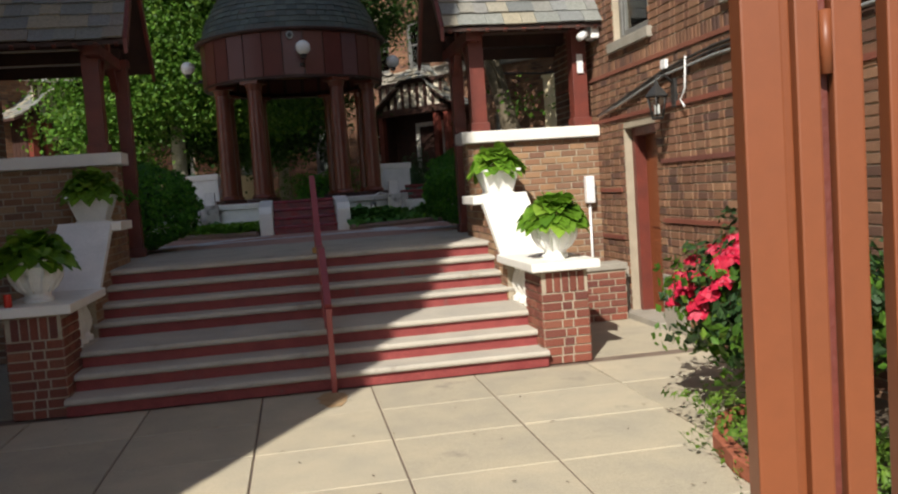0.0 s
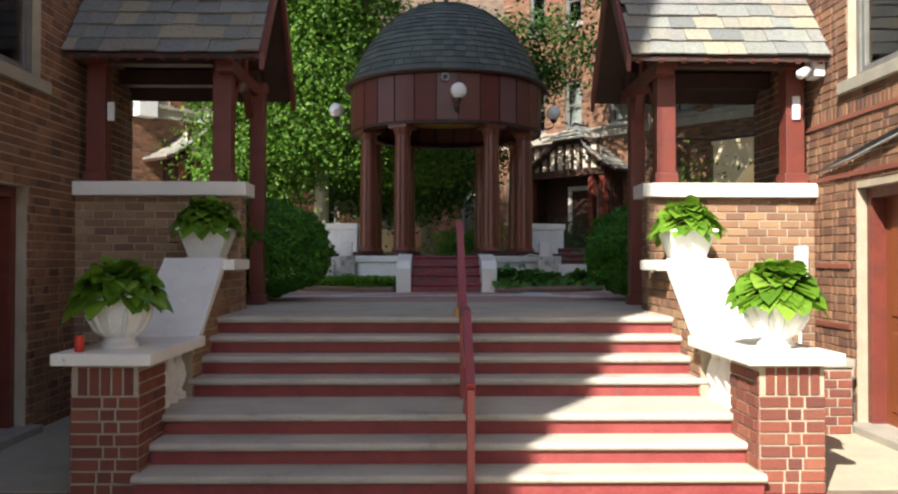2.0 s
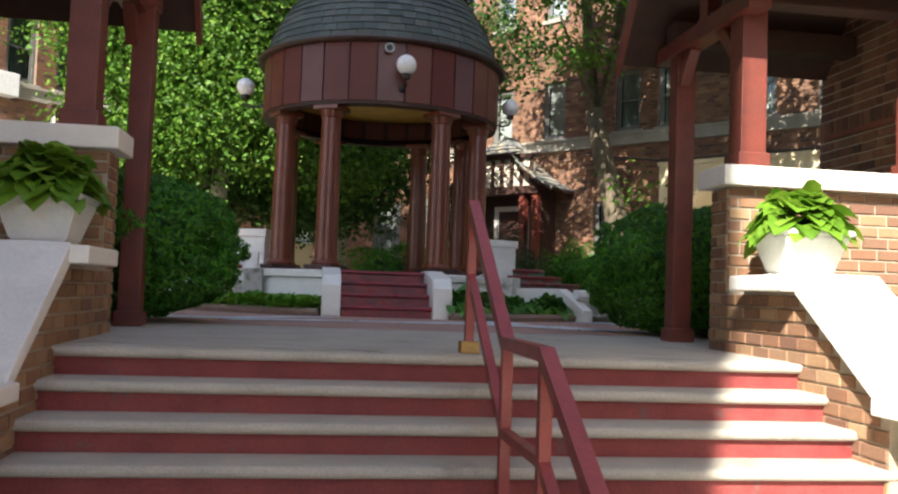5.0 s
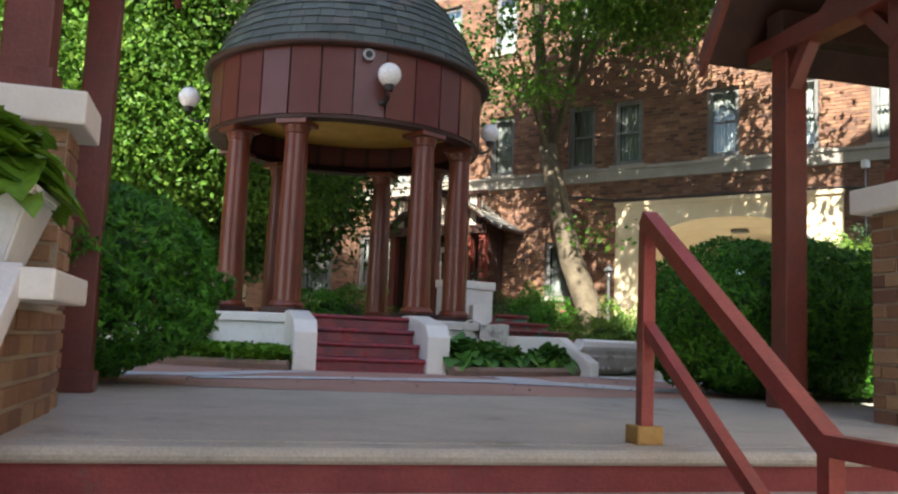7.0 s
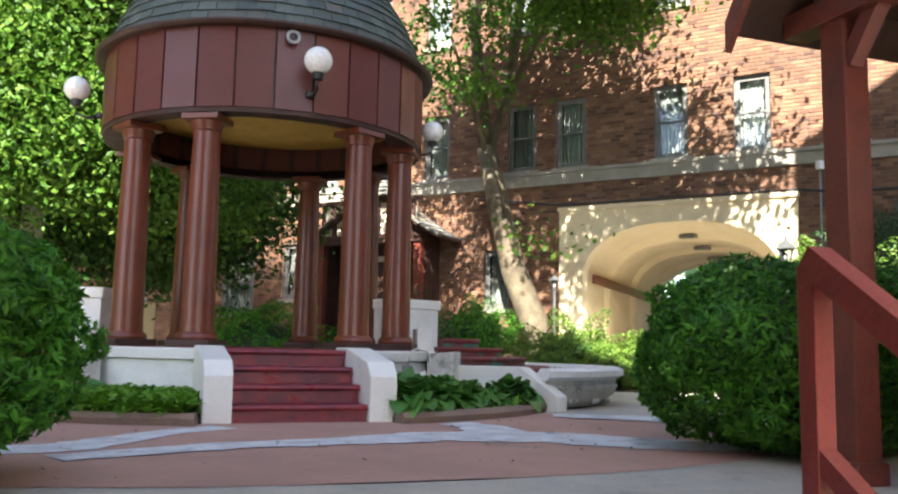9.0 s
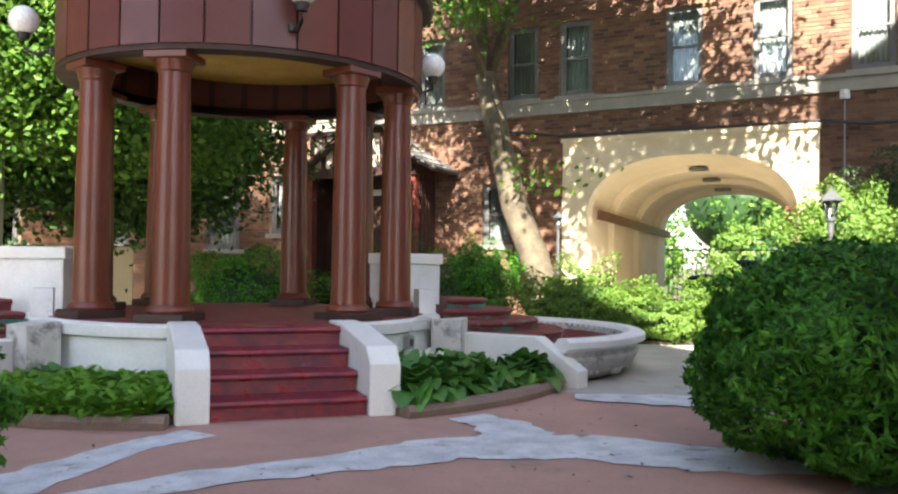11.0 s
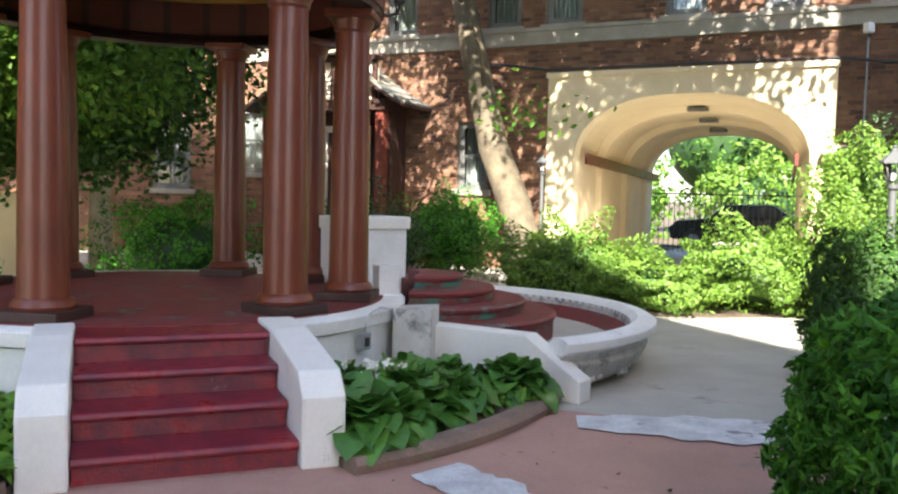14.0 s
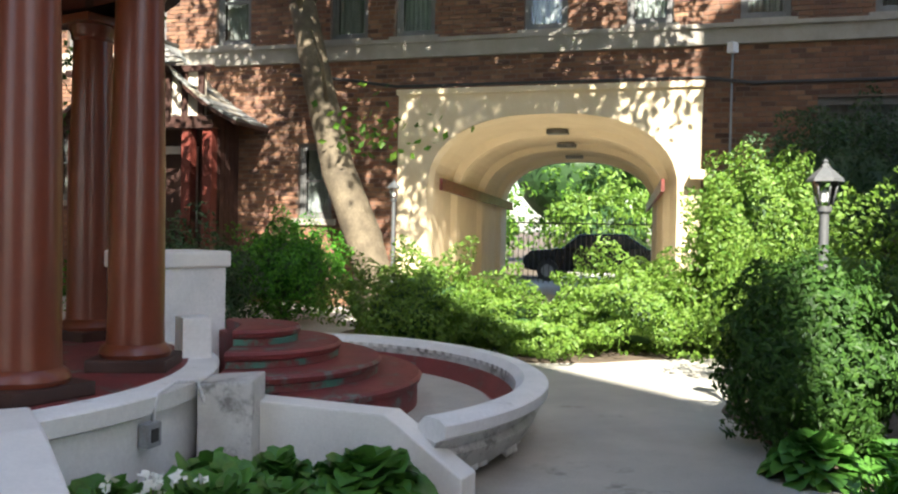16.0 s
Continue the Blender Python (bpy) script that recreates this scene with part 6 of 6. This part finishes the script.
notice = box("notice", -3.86 + 0.35, -3.86 + 0.42, 3.36, 3.39, 3.1, 3.3, PANEL_WHITE, None, 0.004)
tagged(notice, "small white notice fixed on the dark porch post", "notice")
slab2 = box("switch_plate", 3.82, 3.9, 3.37, 3.398, 3.15, 3.4, PANEL_WHITE, None, 0.004)
tagged(slab2, "small white notice fixed on the red porch post", "notice")

# outlet and cable on the rotunda plinth
out = thing("outlet_box", (1.62, 10.1, 1.5), "grey outdoor socket box with a cable on the white plinth", "socket")
ao = radians(-50)
ox, oy = CX + 2.15 * math.cos(ao), CY + 2.15 * math.sin(ao)
mo = Matrix.Translation((ox, oy, 0)) @ Matrix.Rotation(ao, 4, "Z")
box("box", -0.01, 0.05, -0.06, 0.06, 1.43, 1.56, GREY_METAL, out, 0.008, m=mo)
box("socket", 0.048, 0.056, -0.03, 0.03, 1.46, 1.53, IRON, out, 0.003, m=mo)
tube("cable", [mo @ Vector(v) for v in ((0.02, 0.02, 1.56), (0.03, 0.05, 1.7), (0.02, 0.2, 1.74), (0.02, 0.42, 1.71), (0.04, 0.5, 1.5), (0.1, 0.52, 1.25))], 0.012, PANEL_WHITE, out)


def garden_lamp(x, y, z, h, label):
    g = thing("lamp_post", (x, y, z), label, "street lamp", "garden lamp posts")
    lathe("pole", [(0, 0), (0.07, 0), (0.07, 0.05), (0.04, 0.1), (0.033, h - 0.40), (0.05, h - 0.38), (0.05, h - 0.34), (0, h - 0.34)], LAMP_GREY, g, 16, centre=(x, y, z))
    t = z + h - 0.34
    gl = lathe("glass", [(0.05, 0.01), (0.085, 0.17)], GLASS, g, 6, centre=(x, y, t), smooth=False)
    gl.visible_shadow = False
    for i in range(6):
        a = 2 * math.pi * i / 6
        tube("glazing_bar", [(x + 0.052 * math.cos(a), y + 0.052 * math.sin(a), t), (x + 0.088 * math.cos(a), y + 0.088 * math.sin(a), t + 0.175)], 0.006, LAMP_GREY, g, 5)
    lathe("roof", [(0.125, 0.17), (0.12, 0.19), (0.07, 0.24), (0.033, 0.27), (0.03, 0.285), (0.016, 0.3), (0.02, 0.315), (0, 0.335)], LAMP_GREY, g, 6, centre=(x, y, t), smooth=False)
    lathe("bulb", [(0, 0.02), (0.026, 0.03), (0.026, 0.1), (0, 0.13)], GLOBE, g, 10, centre=(x, y, t))


garden_lamp(5.98, 9.2, L, 2.07, "grey metal lamp post with a hexagonal lantern among shrubs")
garden_lamp(7.45, 18.2, L, 2.35, "thin grey lamp post beside the archway")

wl = thing("flood_lamp", (12.1, 14.95, 5.4), "small white lamp with a conduit on the brick wall", "wall lamp")
q = WALL_O + WALL_D * 5.87 + WALL_N * 0.06
box("head", -0.07, 0.07, -0.07, 0.07, 5.6, 5.78, PANEL_WHITE, wl, 0.02, m=Matrix.Translation((q.x, q.y, 0)))
tube("conduit", [(q.x, q.y, 5.6), (q.x, q.y, 2.2)], 0.018, GREY_METAL, wl)
q = WALL_O + WALL_D * 5.45 + WALL_N * 0.3
fl = thing("arch_lamp", (q.x, q.y, 3.5), "cream lamp box on the archway's side", "wall lamp")
box("head", -0.2, 0.2, -0.14, 0.14, 3.5, 3.66, CREAM, fl, 0.03, m=Matrix.Translation((q.x, q.y, 0)) @ Matrix.Rotation(radians(-50), 4, "Z"))
cb = thing("wall_cable", tuple(WALL_O + WALL_D * 6 + Vector((0, 0, 5.15))), "dark cable sagging along the brick wall", "cables")
tube("cable", [tuple(WALL_O + WALL_D * s + WALL_N * 0.18 + Vector((0, 0, z))) for s, z in ((-2.2, 5.5), (-1, 5.36), (0, 5.21), (5.45, 5.19), (6.2, 5.08), (8, 5.08), (14, 5.15))], 0.03, IRON, cb)

# white box on the left court wall
q = Vector((-8.35, 18.95, 5.75))
ab = thing("wall_cabinet", tuple(q), "white metal box on the sunlit wall", "cabinet")
box("case", -0.3, 0.3, -0.2, 0.2, 5.7, 6.25, PANEL_WHITE, ab, 0.02, m=Matrix.Translation((-8.3, 18.9, 0)) @ Matrix.Rotation(radians(50), 4, "Z"))

# low cream wall behind the rotunda
cw = box("cream_garden_wall", -5.6, -0.9, 18.6, 18.9, L, 2.5, CREAM, None, 0.02)
tagged(cw, "low cream rendered garden wall behind the rotunda", "garden wall")
tp = thing("terracotta_planter", (-2.6, 10.9, L), "terracotta planter with weeds beside the steps", "planter")
lathe("pot", [(0, 0), (0.22, 0), (0.28, 0.3), (0.31, 0.3), (0.31, 0.38), (0.27, 0.38), (0.26, 0.33), (0, 0.33)], TERRA, tp, 24, centre=(-2.9, 9.9, L))

# ---- roses by the gate ----
rb = thing("rose_bush", (3.1, -2.4, 0), "rose bush with crimson blooms beside the gate", "rose bush")
c, o = blob_leaves((3.25, -2.4, 0.8), (0.62, 0.95, 0.44), 5200, 61, 0.25)
keep = c[:, 2] > 0.1
leaf_cloud("leaves", c[keep], o[keep], 0.085, DARK_LEAF, rb, slim=0.65)
c, o = blob_leaves((3.2, -2.4, 0.8), (0.66, 1.0, 0.5), 1800, 62, 0.2)
keep = c[:, 2] > 0.2
leaf_cloud("young_leaves", c[keep], o[keep], 0.08, TREE_LEAF, rb, slim=0.65)
for i in range(7):
    a = random.uniform(0, 6.28)
    tube("stem", [(3.2, -2.3 + 0.1 * i - 0.3, 0), (3.2 + 0.2 * math.cos(a), -2.3 + 0.15 * i - 0.45, 0.5), (3.15 + 0.45 * math.cos(a), -2.3 + 0.2 * i - 0.6, 0.95)], [0.014, 0.011, 0.006], BARK, rb, 6)
g = np.random.default_rng(77)
for i in range(42):
    v = g.normal(0, 1, 3)
    v /= np.linalg.norm(v)
    v[0] = -abs(v[0])
    v[2] = abs(v[2]) * 1.1 - 0.15
    p = np.array((3.2, -2.4, 0.86)) + v * np.array((0.66, 1.0, 0.46))
    m = 26
    k = np.arange(m)
    th = k * 2.4
    rr = 0.012 + 0.06 * (k / m)
    cc = np.stack([p[0] + rr * np.cos(th), p[1] + rr * np.sin(th), p[2] + 0.035 * (1 - (k / m) ** 2)], 1)
    oo = np.stack([np.cos(th) * (k / m + 0.1), np.sin(th) * (k / m + 0.1), np.full(m, 0.7)], 1)
    leaf_cloud("bloom", cc, oo, 0.075, PETAL, rb, spread=0.25, slim=1.0, droop=0)
lg = thing("lime_bedding", (2.8, -3.3, 0), "low lime-green bedding plants inside the border", "plant")
c, o = blob_leaves((2.85, -3.2, 0.15), (0.45, 1.1, 0.14), 2200, 63, 0.25)
leaf_cloud("leaves", c, o, 0.06, SHRUB, lg)
bd = thing("brick_edging", (2.5, -3.0, 0), "red painted brick edging round the rose bed", "edging")
edge = [(2.4, -5.6), (2.4, -3.2), (2.5, -2.75), (2.75, -2.35), (3.15, -2.1), (3.9, -2.0)]
for (xa, ya), (xb, yb) in zip(edge, edge[1:]):
    ln = math.hypot(xb - xa, yb - ya)
    m = max(1, round(ln / 0.215))
    for i in range(m):
        k = (i + 0.5) / m
        box("edging_brick", -ln / m / 2 + 0.006, ln / m / 2 - 0.006, -0.05, 0.05, 0, 0.1, TERRA, bd, 0.008, m=Matrix.Translation((xa + (xb - xa) * k, ya + (yb - ya) * k, 0)) @ Matrix.Rotation(math.atan2(yb - ya, xb - xa), 4, "Z"))
setting(prism("rose_bed_soil", [(2.42, -5.6), (4.0, -5.6), (4.0, -2.05), (3.2, -2.12), (2.78, -2.4), (2.5, -2.8), (2.42, -3.2)], "z", 0.0, 0.04, EARTH), "dark soil of the rose bed", "flower bed")

# ---- brown gate at the street ----
gate = thing("street_gate", (0.75, -6.4, 0), "brown painted steel gate standing open", "gate")
GM = Matrix.Translation((0.735, -6.42, 0)) @ Matrix.Rotation(radians(-14), 4, "Z") @ Matrix.Diagonal((1.12, 1.12, 1, 1))
box("gate_post", -0.035, 0.022, -0.03, 0.03, 0, 3.2, GATE_PAINT, gate, 0.004, m=GM)
box("post_flange", 0.022, 0.042, 0.0, 0.03, 0, 3.2, GATE_PAINT, gate, 0.002, m=GM)
box("hinge_stile", 0.042, 0.076, -0.022, 0.02, 0, 3.1, GATE_PAINT, gate, 0.004, m=GM)
box("closing_plate", 0.078, 0.092, -0.002, 0.01, 0.0, 3.1, TIMBER, gate, 0.002, m=GM)
box("leaf_stile", 0.094, 0.136, -0.02, 0.012, 0.05, 3.1, GATE_PAINT, gate, 0.004, m=GM)
box("leaf_stile", 0.166, 0.215, -0.03, 0.01, 0.05, 3.1, GATE_PAINT, gate, 0.004, m=GM)
for i in range(5):
    box("leaf_bar", 0.30 + 0.12 * i, 0.33 + 0.12 * i, -0.02, 0.01, 0.05, 3.1, GATE_PAINT, gate, 0.004, m=GM)
box("leaf_rail", 0.094, 0.9, -0.01, 0.02, 3.0, 3.1, GATE_PAINT, gate, 0.004, m=GM)
box("leaf_rail", 0.215, 0.9, -0.01, 0.02, 0.05, 0.15, GATE_PAINT, gate, 0.004, m=GM)
for z in (0.5, 1.9, 2.9):
    tube("hinge", [GM @ Vector((0.085, -0.02, z)), GM @ Vector((0.085, -0.02, z + 0.1))], 0.01, GATE_PAINT, gate)
box("gate_head", -0.035, 3.0, -0.04, 0.03, 3.2, 3.4, GATE_PAINT, gate, 0.006, m=GM)

# ---- beyond the passage ----
fence = thing("iron_fence", tuple(AW @ Vector((2.5, 9.5, L))), "black iron railing and gate beyond the passage", "fence")
for z in (L + 0.15, L + 1.75):
    tube("fence_rail", [AW @ Vector((-2.5, 9.6, z)), AW @ Vector((8, 9.6, z))], 0.02, IRON, fence, square=True)
for i in range(70):
    s = -2.5 + 10.5 * i / 69
    tube("bar", [AW @ Vector((s, 9.6, L)), AW @ Vector((s, 9.6, L + 1.95))], 0.011, IRON, fence, 5)


def parked_car(s, off, label):
    c = thing("parked_car", tuple(AW @ Vector((s, off, L))), label, "car")
    body = [(-2.1, 0.35), (-2.15, 0.7), (-1.9, 0.92), (-0.95, 1.02), (-0.45, 1.45), (0.95, 1.48), (1.6, 1.05), (2.1, 0.95), (2.15, 0.4), (1.75, 0.3), (-1.7, 0.3)]
    prism("body", [(a, b) for a, b in body], "y", -0.85, 0.85, CAR_PAINT, c, bevel=0.06, m=AW @ Matrix.Translation((s, off, L)))
    for x in (-1.35, 1.35):
        for y in (-0.86, 0.86):
            m = AW @ Matrix.Translation((s + x, off + y, L + 0.33)) @ Matrix.Rotation(radians(90), 4, "X")
            w = lathe("wheel", [(0, -0.1), (0.2, -0.1), (0.22, -0.09), (0.33, -0.08), (0.33, 0.08), (0.22, 0.09), (0, 0.1)], IRON, c, 20)
            w.matrix_basis = m
            r = lathe("rim", [(0, -0.11), (0.19, -0.11), (0.19, 0.11), (0, 0.11)], GREY_METAL, w, 16)
            r.matrix_parent_inverse = Matrix.Identity(4)
    prism("side_glass", [(-0.85, 1.04), (-0.42, 1.4), (0.9, 1.42), (1.4, 1.06)], "y", -0.865, 0.865, plain("dark_car_glass", (0.02, 0.025, 0.03), 0.08), c, m=AW @ Matrix.Translation((s, off, L)))


parked_car(2.1, 11.6, "black car parked on the street beyond the passage")
for i, (s, off, r, sd) in enumerate(((-4.5, 19, 2.2, 71), (1.2, 21.5, 2.4, 72), (7.5, 20.5, 2.3, 73), (4, 25, 4, 74), (-1, 25, 4, 75), (9.5, 24, 4, 76))):
    p = AW @ Vector((s, off, 0))
    shrub("street_tree", (p.x, p.y, 2.6 if r < 3 else 5.5), (r, r, 1.8 if r < 3 else 4.0), 4200, 0.28, SHRUB if i % 2 else TREE_LEAF, "green foliage beyond the passage", "trees beyond the passage", sd, 0.25)
# dry leaves and scraps
g = np.random.default_rng(5)
pts = np.stack([g.uniform(-2.0, 2.6, 60), g.uniform(-5.5, 0.0, 60), np.full(60, 0.012)], 1)
tagged(leaf_cloud("fallen_leaves", pts, np.tile((0, 0, 1.0), (60, 1)), 0.035, EARTH, None, spread=0.2, droop=0), "a few dry leaves on the pavement", "fallen leaves", kind="stuff")
pts = np.stack([g.uniform(-2, 6, 110), g.uniform(5.5, 9.0, 110), np.full(110, L + 0.02)], 1)
tagged(leaf_cloud("fallen_leaves", pts, np.tile((0, 0, 1.0), (110, 1)), 0.04, EARTH, None, spread=0.2, droop=0), "a few dry leaves on the court paving", "fallen leaves", kind="stuff")

bag = thing("paper_bag", (-2.82, 1.15, 0.93), "crumpled white paper lying beside the urn", "litter")
bm = bmesh.new()
bmesh.ops.create_grid(bm, x_segments=7, y_segments=6, size=0.14)
for v in bm.verts:
    v.co.z = 0.06 * noise.noise(v.co * 9) + 0.05 * abs(v.co.x) / 0.14
bm.transform(Matrix.Translation((-2.52, 1.15, 1.02)))
part("paper", bm, PANEL_WHITE, bag)


# ---- brickwork, laid last ----
for job in BRICK_JOBS:
    lay_bricks(*job)
